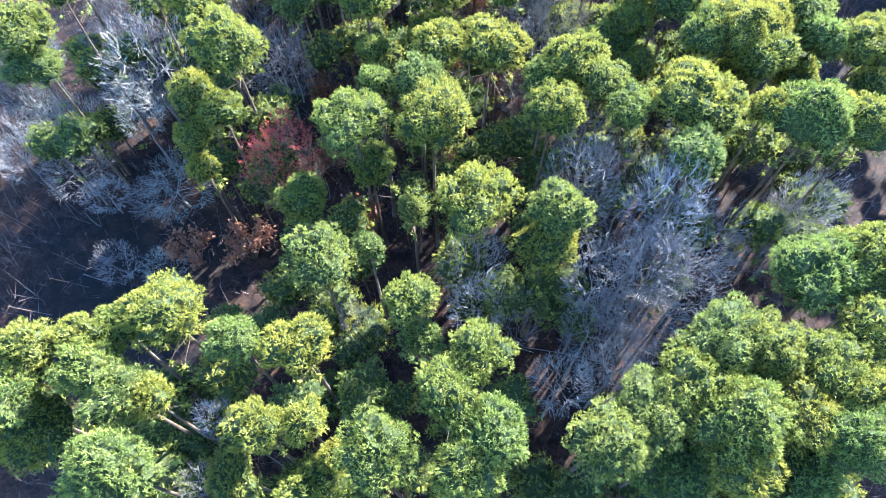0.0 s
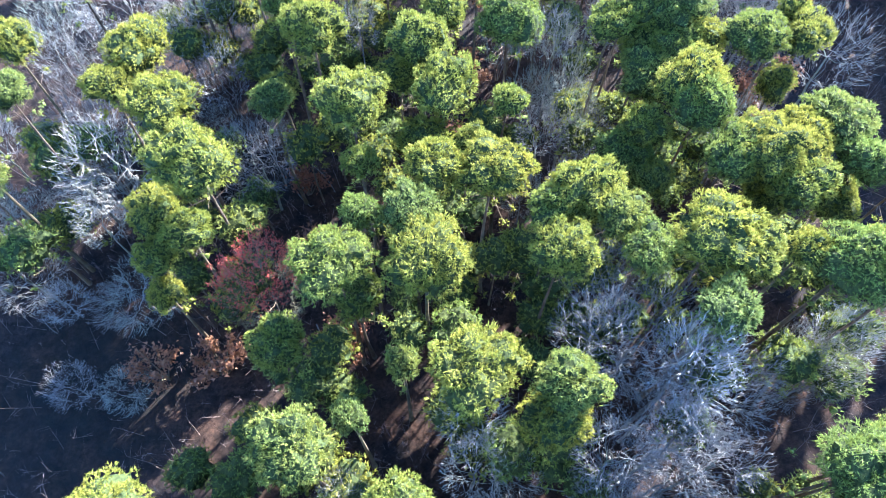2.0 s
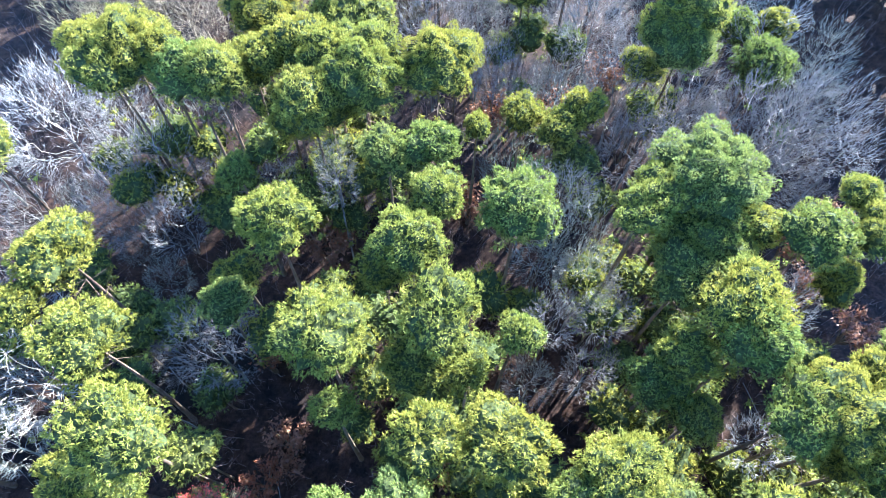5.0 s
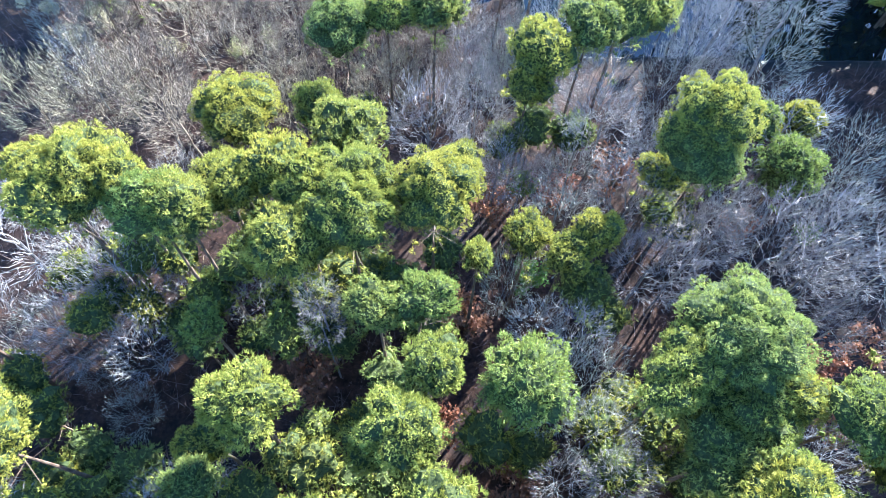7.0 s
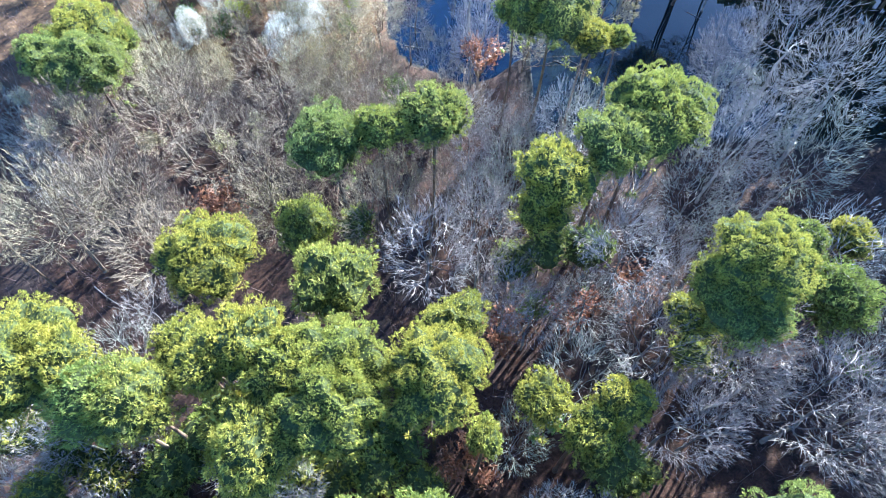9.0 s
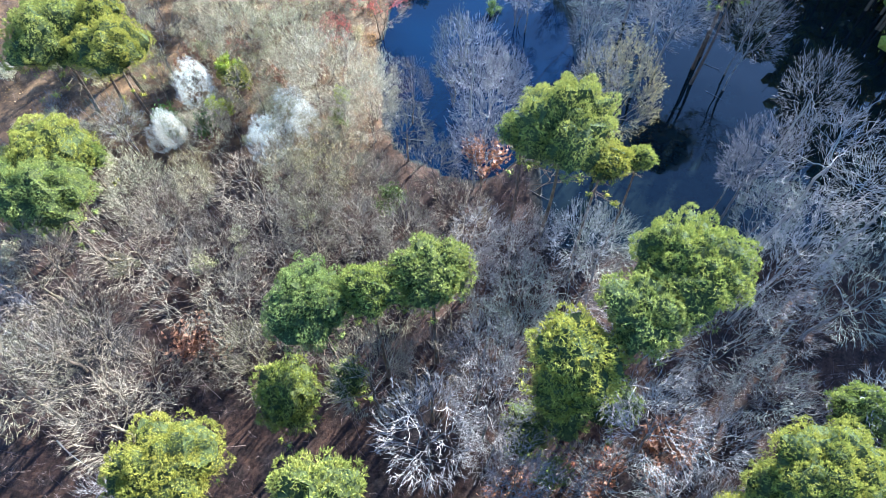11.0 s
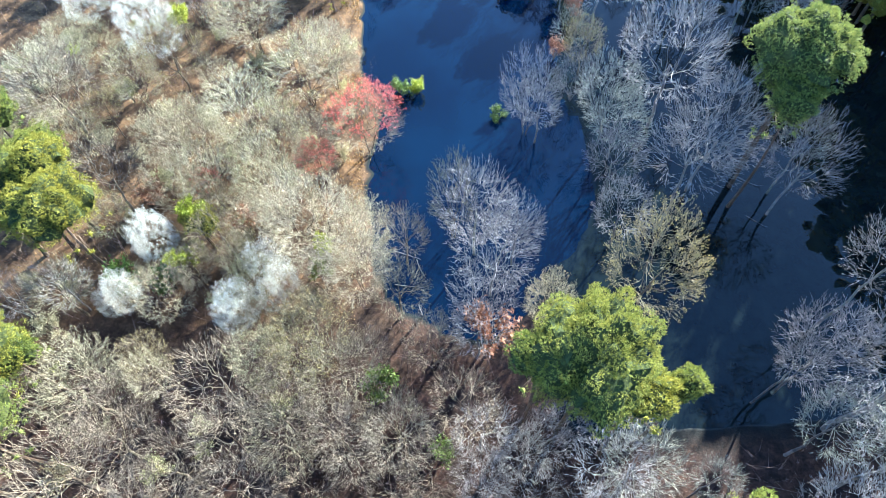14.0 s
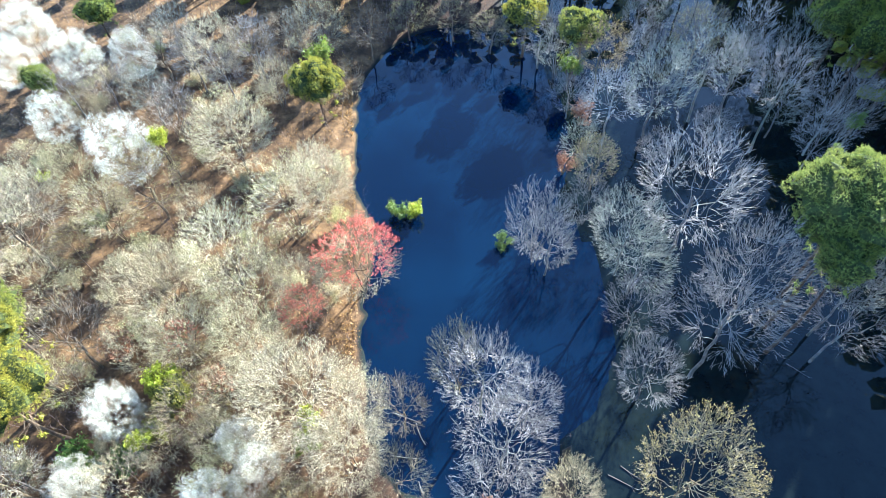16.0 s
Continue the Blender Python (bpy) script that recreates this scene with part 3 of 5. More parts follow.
pine(0.1, 10.9, 23.0, 2.7)
pine(2.7, 8.7, 23.0, 2.7)
pine(0.9, 6.3, 23.0, 2.4)
pine(18.7, 14.7, 23.0, 3.3)
pine(21.5, 14.3, 23.0, 3.0)
pine(16.3, 11.5, 23.0, 3.2)
pine(18.9, 9.6, 23.0, 3.5)
pine(13.1, 9.9, 23.0, 2.9)
pine(10.3, 7.8, 23.0, 2.8)
pine(14.6, 6.9, 20.0, 3.2)
pine(18.2, 6.5, 23.0, 2.4)
pine(25.4, 13.1, 23.0, 2.8)
pine(29.2, 15.6, 23.0, 2.6)
pine(27.6, 11.6, 23.0, 2.5)
pine(23.3, 9.7, 23.0, 2.5)
pine(25.8, 8.3, 23.0, 3.0)
pine(23.5, 6.3, 20.0, 3.0)
pine(26.6, 20.2, 23.0, 3.5)
pine(30.8, 21.9, 23.0, 3.1)
pine(31.3, 19.5, 23.0, 2.3)
pine(2.0, 26.4, 23.0, 3.4)
pine(8.2, 25.4, 23.0, 2.5)
pine(7.8, 23.8, 20.0, 2.8)
pine(-3.4, 28.5, 18.0, 1.6)
pine(-13.3, 30.2, 17.0, 2.6)
pine(-8.7, 34.3, 23.0, 3.3)
pine(-1.5, 34.7, 23.0, 3.7)
pine(20.1, 31.0, 23.0, 2.5)
pine(-25.4, 38.4, 16.0, 2.2)
pine(30.6, 34.9, 23.0, 3.5)
pine(34.7, 34.3, 23.0, 2.9)
pine(-7.6, 35.1, 16.0, 2.7)
bare(-20.3, 53.9, 14.0, 4.5, "spreading")
bare(-34.5, 50.8, 16.0, 5.8, "spreading")
bare(-45.6, 47.8, 7.0, 4.6, "brushy")
bare(-42.2, 52.7, 4.0, 3.8, "upright")
bare(-32.3, 40.4, 3.0, 4.8, "upright")
bare(-32.0, 30.6, 3.0, 2.8, "brushy")
budding(-17.5, 38.2, 15.0, 4.1, "red", "hazy")
bare(2.1, 26.2, 15.0, 3.3, "spreading")
bare(2.5, 21.7, 15.0, 3.0, "spreading")
bare(6.1, 22.0, 14.0, 2.5, "brushy")
bare(-8.1, 20.0, 17.0, 2.0, "brushy")
bare(16.6, 32.6, 17.0, 5.7, "spreading")
bare(22.9, 28.4, 16.0, 4.6, "spreading")
bare(17.4, 26.6, 15.0, 4.1, "upright")
bare(14.5, 20.0, 15.0, 4.1, "brushy")
bare(18.0, 21.1, 15.0, 2.9, "upright")
bare(9.3, 14.8, 15.0, 2.8, "spreading")
bare(13.8, 15.9, 14.0, 2.8, "upright")
bare(13.6, 38.5, 17.0, 3.5, "spreading")
bare(-16.2, 9.7, 22.0, 1.4, "spreading")
bare(-20.3, 6.9, 12.0, 1.8, "tall")
bare(35.5, 33.5, 14.0, 3.3, "spreading")
bare(32.0, 30.9, 12.0, 3.0, "brushy")
shrub(-9.9, 35.2, 6.0, 3.4, "russet")
shrub(-23.0, 33.2, 5.0, 3.7, "russet")
shrub(-29.1, 32.4, 5.0, 3.1, "russet")
shrub(-16.0, 43.2, 5.0, 2.7, "russet")
pine(-28.7, 56.5, 23.0, 3.1)
pine(-30.3, 52.1, 23.0, 2.3)
pine(-25.0, 49.8, 23.0, 3.3)
pine(-20.9, 43.4, 23.0, 3.7)
pine(-25.4, 42.0, 18.0, 2.8)
pine(-22.4, 40.0, 18.0, 2.3)
pine(-13.1, 59.2, 23.0, 3.4)
pine(-18.0, 66.2, 20.0, 1.8)
pine(-5.0, 66.4, 23.0, 2.3)
pine(-1.4, 67.1, 23.0, 2.5)
pine(-0.7, 76.0, 23.0, 3.9)
pine(-7.5, 74.3, 23.0, 4.1)
pine(-11.9, 71.3, 23.0, 3.4)
pine(-10.3, 76.5, 23.0, 3.6)
pine(-0.6, 62.1, 23.0, 2.5)
pine(5.3, 61.0, 23.0, 3.5)
pine(-2.8, 58.0, 23.0, 3.3)
pine(-4.8, 57.6, 19.0, 2.4)
pine(-8.6, 50.5, 23.0, 3.5)
pine(-7.8, 46.1, 20.0, 1.8)
pine(-0.5, 52.1, 23.0, 3.4)
pine(-2.2, 49.7, 18.0, 3.1)
pine(5.2, 50.5, 23.0, 1.8)
pine(1.8, 48.8, 20.0, 1.7)
pine(-1.2, 43.4, 23.0, 2.7)
pine(3.8, 43.1, 23.0, 3.2)
pine(-6.9, 38.9, 23.0, 1.8)
pine(-2.7, 38.8, 23.0, 2.8)
pine(10.9, 41.4, 23.0, 3.4)
pine(8.2, 39.8, 23.0, 2.3)
pine(13.2, 39.0, 23.0, 2.5)
pine(8.8, 35.6, 23.0, 2.9)
pine(15.2, 36.0, 23.0, 2.4)
pine(20.8, 37.1, 23.0, 3.8)
pine(23.0, 36.1, 23.0, 2.4)
pine(21.0, 64.3, 23.0, 4.8)
pine(16.9, 62.4, 23.0, 2.9)
pine(22.3, 59.6, 21.0, 3.2)
pine(19.4, 60.2, 20.0, 3.3)
pine(21.4, 52.9, 23.0, 3.8)
pine(16.3, 48.9, 18.0, 3.0)
pine(18.5, 46.1, 18.0, 2.2)
pine(28.7, 58.8, 23.0, 3.1)
pine(33.5, 59.4, 23.0, 2.6)
pine(31.7, 57.0, 19.0, 2.2)
pine(26.7, 44.8, 23.0, 4.0)
pine(29.9, 46.1, 23.0, 2.2)
pine(28.2, 42.0, 23.0, 2.6)
pine(27.4, 43.6, 19.0, 2.4)
pine(27.1, 36.2, 23.0, 2.0)
pine(-30.3, 75.3, 23.0, 3.5)
pine(-22.8, 74.7, 23.0, 3.2)
pine(-37.8, 66.1, 23.0, 2.7)
pine(-17.7, 58.1, 16.0, 2.3)
pine(-24.8, 35.9, 14.0, 1.9)
pine(33.2, 63.0, 23.0, 1.9)
pine(-18.4, 79.1, 20.0, 3.2)
bare(-41.3, 78.4, 15.0, 6.7, "spreading")
bare(-42.0, 69.8, 14.0, 4.6, "brushy")
bare(-34.8, 79.5, 14.0, 5.0, "spreading")
bare(-30.2, 74.9, 12.0, 4.9, "brushy")
bare(-28.3, 82.5, 13.0, 3.8, "upright")
bare(-34.6, 45.0, 14.0, 2.8, "upright")
bare(-20.3, 57.3, 10.0, 3.3, "upright")
bare(-26.0, 55.3, 5.0, 3.5, "brushy")
bare(-28.3, 68.8, 10.0, 3.6, "brushy")
bare(-10.5, 70.2, 18.0, 2.2, "spreading")
bare(12.5, 64.7, 18.0, 3.9, "brushy")
bare(9.6, 63.0, 12.0, 3.4, "tall")
bare(13.2, 59.9, 15.0, 3.4, "spreading")
bare(11.6, 79.4, 15.0, 4.6, "tall")
bare(6.6, 75.4, 14.0, 3.0, "brushy")
bare(13.0, 52.0, 12.0, 2.6, "upright")
bare(8.3, 52.1, 9.0, 2.7, "upright")
bare(31.7, 58.3, 14.0, 3.2, "upright")
bare(26.5, 45.8, 12.0, 2.9, "tall")
bare(32.2, 76.9, 17.0, 5.9, "spreading")
bare(38.9, 77.9, 17.0, 5.3, "spreading")
bare(26.6, 83.0, 16.0, 5.0, "upright")
bare(19.6, 83.9, 15.0, 5.1, "spreading")
bare(40.7, 74.1, 16.0, 3.5, "tall")
shrub(37.2, 67.6, 8.0, 3.1, "russet")
shrub(41.5, 57.8, 7.0, 3.2, "russet")
shrub(4.9, 54.4, 5.0, 2.9, "russet")
shrub(-7.8, 52.2, 4.0, 2.9, "russet")
shrub(-14.1, 46.8, 4.0, 3.3, "russet")
shrub(0.3, 44.5, 5.0, 2.7, "russet")
pine(-28.8, 77.6, 23.0, 4.2)
pine(-32.3, 77.8, 23.0, 2.9)
pine(-26.0, 76.8, 23.0, 3.1)
pine(-20.4, 74.3, 23.0, 3.3)
pine(-19.2, 87.0, 20.0, 4.2)
pine(-13.7, 78.6, 23.0, 3.2)
pine(-16.3, 77.0, 23.0, 2.4)
pine(-8.5, 84.8, 20.0, 3.7)
pine(-7.4, 76.9, 23.0, 4.0)
pine(-10.9, 74.1, 20.0, 3.2)
pine(-13.9, 73.5, 19.0, 3.3)
pine(0.8, 81.8, 19.0, 2.8)
pine(3.0, 73.4, 18.0, 1.6)
pine(11.1, 74.2, 17.0, 2.6)
pine(13.6, 76.0, 18.0, 2.3)
pine(7.8, 76.7, 16.0, 2.4)
pine(23.8, 85.2, 23.0, 4.0)
pine(22.2, 84.6, 20.0, 3.0)
pine(21.2, 83.7, 16.0, 2.5)
pine(35.5, 86.6, 13.0, 3.8)
pine(24.2, 60.9, 21.0, 2.8)
pine(15.4, 60.8, 23.0, 2.5)
pine(19.5, 56.8, 20.0, 3.7)
pine(22.4, 54.8, 23.0, 2.1)
pine(22.0, 50.5, 23.0, 3.2)
pine(17.7, 50.3, 20.0, 2.6)
pine(-17.4, 54.9, 18.0, 2.3)
bare(-10.2, 68.3, 17.0, 2.2, "upright")
bare(8.1, 68.4, 17.0, 2.7, "upright")
bare(11.8, 67.4, 17.0, 2.8, "tall")
bare(9.7, 55.9, 15.0, 2.7, "spreading")
bare(14.6, 56.7, 14.0, 2.7, "spreading")
bare(16.5, 95.8, 18.0, 4.8, "spreading")
bare(-1.4, 91.1, 18.0, 4.6, "upright")
bare(3.8, 93.7, 18.0, 4.1, "spreading")
bare(-6.4, 96.2, 17.0, 4.2, "spreading", "tan")
bare(-38.6, 96.2, 16.0, 5.5, "spreading", "tan")
bare(-43.9, 94.3, 16.0, 4.2, "upright", "tan")
bare(-32.5, 97.8, 14.0, 5.7, "spreading", "tan")
bare(-28.1, 92.9, 13.0, 5.0, "tall", "tan")
bare(-17.1, 99.4, 13.0, 4.6, "brushy", "tan")
bare(-12.9, 102.4, 13.0, 3.3, "brushy", "tan")
bare(-42.5, 83.1, 14.0, 3.4, "upright")
bare(-33.1, 75.9, 13.0, 3.8, "upright")
bare(-34.6, 70.2, 11.0, 4.3, "brushy")
bare(-17.9, 73.5, 10.0, 2.8, "tall")
bare(-25.2, 75.2, 9.0, 2.9, "upright")
bare(20.7, 76.3, 14.0, 4.4, "upright")
bare(26.8, 79.8, 13.0, 4.0, "tall")
bare(35.7, 74.7, 14.0, 4.3, "spreading")
bare(40.5, 82.9, 14.0, 4.1, "spreading")
bare(43.3, 88.1, 16.0, 4.1, "upright")
bare(36.6, 91.7, 17.0, 4.8, "tall")
bare(14.0, 87.7, 12.0, 3.7, "tall")
bare(8.5, 86.8, 11.0, 3.7, "tall")
bare(37.1, 70.4, 13.0, 2.7, "upright")
bare(6.0, 88.2, 12.0, 3.1, "upright")
shrub(19.7, 90.3, 8.0, 3.9, "russet")
shrub(40.9, 69.3, 9.0, 2.8, "russet")
shrub(37.0, 62.1, 8.0, 2.7, "russet")
shrub(2.6, 74.4, 4.0, 3.7, "russet")
shrub(7.8, 57.5, 4.0, 3.2, "russet")
shrub(-12.6, 67.6, 4.0, 3.5, "russet")
shrub(-17.3, 56.2, 4.0, 3.2, "russet")
shrub(0.2, 63.0, 4.0, 2.8, "russet")
pine(-0.7, 102.1, 20.0, 3.8)
pine(-5.8, 100.5, 20.0, 2.9)
pine(-10.5, 99.9, 19.0, 3.9)
pine(19.1, 101.7, 21.0, 5.2)
pine(14.7, 97.3, 22.0, 3.6)
pine(9.3, 94.2, 21.0, 3.8)
pine(8.6, 92.7, 18.0, 2.5)
pine(23.8, 82.9, 20.0, 3.9)
pine(-39.4, 114.9, 14.0, 4.7)
pine(-44.3, 115.8, 14.0, 3.5)
pine(-13.3, 94.5, 12.0, 3.4)
pine(38.7, 92.8, 14.0, 2.3)
bare(-1.2, 95.7, 17.0, 3.6, "tall", "tan")
bare(3.4, 97.6, 17.0, 3.6, "spreading")
bare(7.6, 103.9, 16.0, 3.4, "brushy")
bare(14.0, 111.2, 13.0, 3.7, "tall")
bare(17.0, 91.1, 17.0, 4.4, "tall")
bare(7.2, 91.5, 13.0, 3.1, "brushy")
bare(4.0, 90.9, 13.0, 3.1, "upright")
bare(26.2, 99.8, 15.0, 4.4, "spreading")
bare(31.8, 106.2, 16.0, 4.6, "spreading")
bare(38.4, 116.3, 18.0, 7.2, "tall")
bare(43.6, 112.1, 18.0, 6.4, "tall")
bare(39.1, 104.0, 16.0, 5.1, "spreading")
bare(23.7, 90.9, 12.0, 3.2, "spreading")
bare(29.5, 81.4, 11.0, 3.5, "upright")
bare(35.5, 86.5, 14.0, 3.5, "brushy")
bare(23.3, 76.1, 11.0, 3.3, "tall")
bare(23.4, 84.2, 9.0, 3.7, "upright")
bare(-40.2, 107.7, 13.0, 5.4, "spreading", "tan")
bare(-32.2, 112.0, 10.0, 5.8, "upright", "tan")
bare(-20.6, 120.1, 10.0, 5.4, "spreading", "tan")
bare(-25.4, 107.9, 9.0, 5.7, "upright", "tan")
bare(-35.0, 103.3, 10.0, 4.8, "spreading", "tan")
bare(-42.1, 96.3, 11.0, 3.9, "upright", "tan")
bare(-30.7, 118.3, 9.0, 4.1, "spreading", "tan")
bare(-15.0, 117.4, 9.0, 4.1, "upright", "tan")
bare(-9.9, 121.2, 9.0, 4.2, "spreading", "tan")
bare(-20.4, 105.6, 10.0, 4.3, "upright", "tan")
bare(-27.6, 87.2, 11.0, 3.1, "tall")
shrub(-26.2, 103.7, 4.0, 3.9, "russet")
shrub(13.8, 89.9, 5.0, 3.5, "russet")
shrub(6.1, 87.4, 5.0, 3.4, "russet")
shrub(34.0, 85.1, 5.0, 2.8, "russet")
shrub(5.0, 125.5, 7.0, 3.7, "russet")
shrub(40.6, 83.0, 6.0, 2.2, "green")
shrub(9.6, 89.5, 6.0, 2.3, "green")
shrub(9.8, 78.0, 5.0, 2.6, "green")
pine(-42.7, 120.8, 12.0, 5.6)
pine(-48.1, 139.9, 13.0, 5.5)
pine(-39.6, 137.7, 13.0, 4.7)
pine(11.2, 116.7, 21.0, 5.3)
pine(15.3, 114.4, 19.0, 2.5)
pine(18.7, 115.3, 18.0, 1.7)
pine(7.5, 117.1, 20.0, 2.4)
budding(-32.0, 138.0, 9.0, 2.6, "white", "brushy")
budding(-19.4, 134.8, 7.0, 2.3, "white", "hazy")
budding(-21.6, 130.2, 7.0, 2.2, "white", "brushy")
budding(-34.2, 131.4, 7.0, 1.8, "white", "hazy")
budding(-13.5, 138.4, 10.0, 6.0, "tan", "hazy")
budding(-8.8, 133.6, 9.0, 4.1, "tan", "hazy")
budding(-17.2, 141.7, 9.0, 4.3, "tan", "hazy")
budding(-36.3, 122.9, 8.0, 3.9, "tan", "brushy")
budding(-29.4, 123.6, 8.0, 2.6, "olive", "spreading")
budding(-12.9, 124.9, 9.0, 4.5, "olive", "spreading")
bare(-19.2, 115.1, 9.0, 4.5, "upright", "tan")
bare(-14.4, 115.0, 9.0, 3.6, "spreading", "tan")
bare(-41.5, 119.9, 8.0, 3.8, "upright", "tan")
bare(-42.7, 112.2, 10.0, 4.3, "upright", "tan")
bare(-38.6, 101.6, 9.0, 4.8, "spreading", "tan")
bare(-28.6, 98.2, 9.0, 4.1, "brushy", "tan")
bare(-40.5, 131.5, 9.0, 3.7, "upright", "tan")
budding(-29.7, 131.3, 7.0, 3.5, "tan", "brushy")
budding(-24.2, 137.8, 8.0, 3.6, "olive", "upright")
budding(-20.2, 102.8, 5.0, 2.8, "olive", "upright")
bare(-23.2, 100.5, 5.0, 2.8, "upright", "tan")
bare(-11.2, 117.0, 8.0, 3.7, "spreading", "tan")
bare(-3.7, 114.8, 9.0, 3.6, "upright", "tan")
bare(2.3, 117.6, 9.0, 3.6, "upright", "tan")
bare(-0.7, 124.6, 9.0, 3.2, "brushy", "tan")
bare(-7.9, 113.4, 8.0, 3.0, "upright", "tan")
bare(3.4, 111.8, 8.0, 2.9, "upright")
bare(17.1, 111.8, 12.0, 3.9, "spreading")
bare(22.3, 109.8, 12.0, 2.2, "tall")
bare(7.3, 101.4, 13.0, 3.0, "brushy")
shrub(-6.1, 121.2, 4.0, 2.7, "green")
shrub(-0.2, 114.2, 4.0, 1.9, "green")
bare(41.6, 127.8, 17.0, 4.2, "tall")
bare(34.5, 120.3, 16.0, 4.5, "spreading")
bare(37.4, 110.8, 14.0, 4.8, "tall")
bare(32.6, 101.4, 12.0, 4.0, "tall")
bare(28.3, 95.3, 12.0, 3.8, "tall")
bare(31.0, 93.4, 12.0, 3.7, "spreading")
bare(23.3, 94.8, 11.0, 2.9, "tall")
bare(11.7, 89.6, 10.0, 2.3, "upright")
pine(33.6, 92.4, 14.0, 2.5)
pine(-44.1, 139.8, 12.0, 3.6)
pine(-46.1, 147.5, 10.0, 3.9)
pine(-39.7, 122.3, 11.0, 2.6)
pine(39.0, 150.1, 19.0, 5.6)
pine(37.3, 147.4, 17.0, 3.5)
budding(-21.9, 128.6, 7.0, 1.9, "white", "brushy")
budding(-17.2, 132.7, 7.0, 1.8, "white", "hazy")
budding(-40.7, 173.8, 9.0, 4.3, "white", "brushy")
budding(-36.2, 131.1, 5.0, 1.4, "white", "hazy")
shrub(-2.6, 166.2, 2.0, 1.8, "lime")
shrub(-5.2, 166.5, 1.6, 2.1, "green")
shrub(8.5, 160.9, 0.5, 1.7, "green")
shrub(-35.7, 134.4, 4.0, 2.9, "green")
budding(-27.4, 143.6, 6.0, 3.2, "olive", "spreading")
budding(-29.6, 137.2, 4.0, 2.6, "olive", "upright")
budding(-8.9, 154.9, 8.0, 5.0, "red", "hazy")
budding(-15.0, 149.6, 6.0, 2.8, "red", "hazy")
budding(-28.8, 147.8, 4.0, 2.1, "red", "hazy")
bare(4.2, 138.4, 15.0, 4.5, "upright")
bare(1.8, 141.1, 15.0, 2.9, "brushy", "tan")
bare(5.9, 132.9, 14.0, 4.6, "upright")
bare(4.6, 129.1, 12.0, 3.8, "brushy")
bare(4.0, 125.3, 10.0, 3.2, "upright")
bare(-3.8, 137.4, 10.0, 3.0, "upright", "tan")
bare(-4.4, 130.4, 8.0, 3.5, "upright", "tan")
bare(8.6, 136.9, 12.0, 3.5, "upright")
budding(11.6, 129.1, 8.0, 2.9, "tan", "hazy")
budding(20.1, 127.8, 19.0, 4.8, "olive", "spreading")
bare(12.0, 157.7, 13.0, 4.0, "brushy")
bare(13.1, 156.0, 11.0, 3.4, "upright")
bare(27.2, 141.8, 15.0, 5.2, "tall")
bare(31.7, 147.0, 16.0, 5.4, "spreading")
bare(28.9, 158.1, 16.0, 7.1, "spreading")
bare(21.6, 155.4, 12.0, 4.7, "spreading")
bare(21.1, 146.6, 10.0, 3.7, "spreading")
bare(40.7, 142.9, 14.0, 4.7, "spreading")
bare(20.7, 139.4, 9.0, 3.7, "spreading")
bare(33.7, 113.9, 14.0, 3.6, "spreading")
bare(32.0, 119.3, 14.0, 2.4, "spreading")
budding(-24.1, 156.0, 10.0, 5.5, "tan", "hazy")
budding(-20.3, 151.2, 9.0, 5.4, "tan", "hazy")
budding(-17.5, 163.9, 9.0, 5.5, "tan", "brushy")
budding(-30.2, 151.6, 10.0, 4.7, "tan", "hazy")
budding(-34.2, 152.7, 9.0, 3.4, "tan", "hazy")
budding(-8.9, 137.5, 8.0, 4.3, "tan", "hazy")
budding(-13.0, 133.3, 7.0, 3.6, "tan", "brushy")
budding(-27.7, 135.1, 6.0, 2.5, "tan", "hazy")
budding(-35.7, 167.2, 8.0, 5.3, "olive", "spreading")
budding(-40.6, 164.0, 9.0, 3.7, "tan", "hazy")
bare(-49.2, 160.2, 10.0, 6.4, "spreading", "tan")
bare(-38.6, 145.9, 9.0, 5.2, "spreading", "tan")
budding(-46.3, 154.2, 8.0, 4.2, "tan", "hazy")
budding(-54.2, 164.8, 8.0, 4.5, "tan", "brushy")
budding(-54.4, 157.5, 6.0, 3.7, "olive", "spreading")
budding(-20.2, 132.9, 7.0, 2.7, "tan", "hazy")
budding(-14.5, 122.1, 8.0, 3.8, "olive", "spreading")
budding(-29.2, 122.0, 8.0, 2.4, "tan", "hazy")
bare(-33.9, 119.6, 9.0, 4.7, "spreading", "tan")
budding(-18.0, 123.4, 8.0, 3.3, "tan", "hazy")
shrub(-22.7, 140.9, 5.0, 2.6, "russet")
shrub(-35.5, 147.1, 3.0, 2.8, "russet")
pine(-15.9, 184.5, 8.0, 4.0)
budding(-26.3, 175.1, 9.0, 5.5, "tan", "hazy")
budding(-14.3, 166.8, 8.0, 4.2, "tan", "hazy")
shrub(-37.8, 177.4, 5.0, 2.0, "lime")
budding(-48.9, 182.9, 8.0, 2.5, "olive", "spreading")
budding(-52.8, 181.5, 8.0, 3.1, "white", "brushy")
pine(-56.6, 188.4, 8.0, 2.5)
budding(-33.2, 195.7, 8.0, 5.1, "tan", "hazy")
budding(-45.6, 195.3, 8.0, 3.4, "white", "hazy")
budding(-54.4, 196.1, 8.0, 3.4, "white", "brushy")
budding(-64.3, 202.7, 8.0, 4.5, "white", "hazy")
budding(-63.2, 194.1, 8.0, 3.4, "white", "brushy")
pine(-53.1, 204.8, 8.0, 3.2)
bare(-45.1, 185.0, 9.0, 4.0, "brushy", "tan")
bare(-36.8, 182.0, 8.0, 3.9, "brushy", "tan")
bare(-42.0, 196.4, 8.0, 5.2, "spreading", "tan")
bare(-26.9, 193.7, 8.0, 4.2, "upright", "tan")
shrub(-16.7, 193.5, 6.0, 3.0, "green")
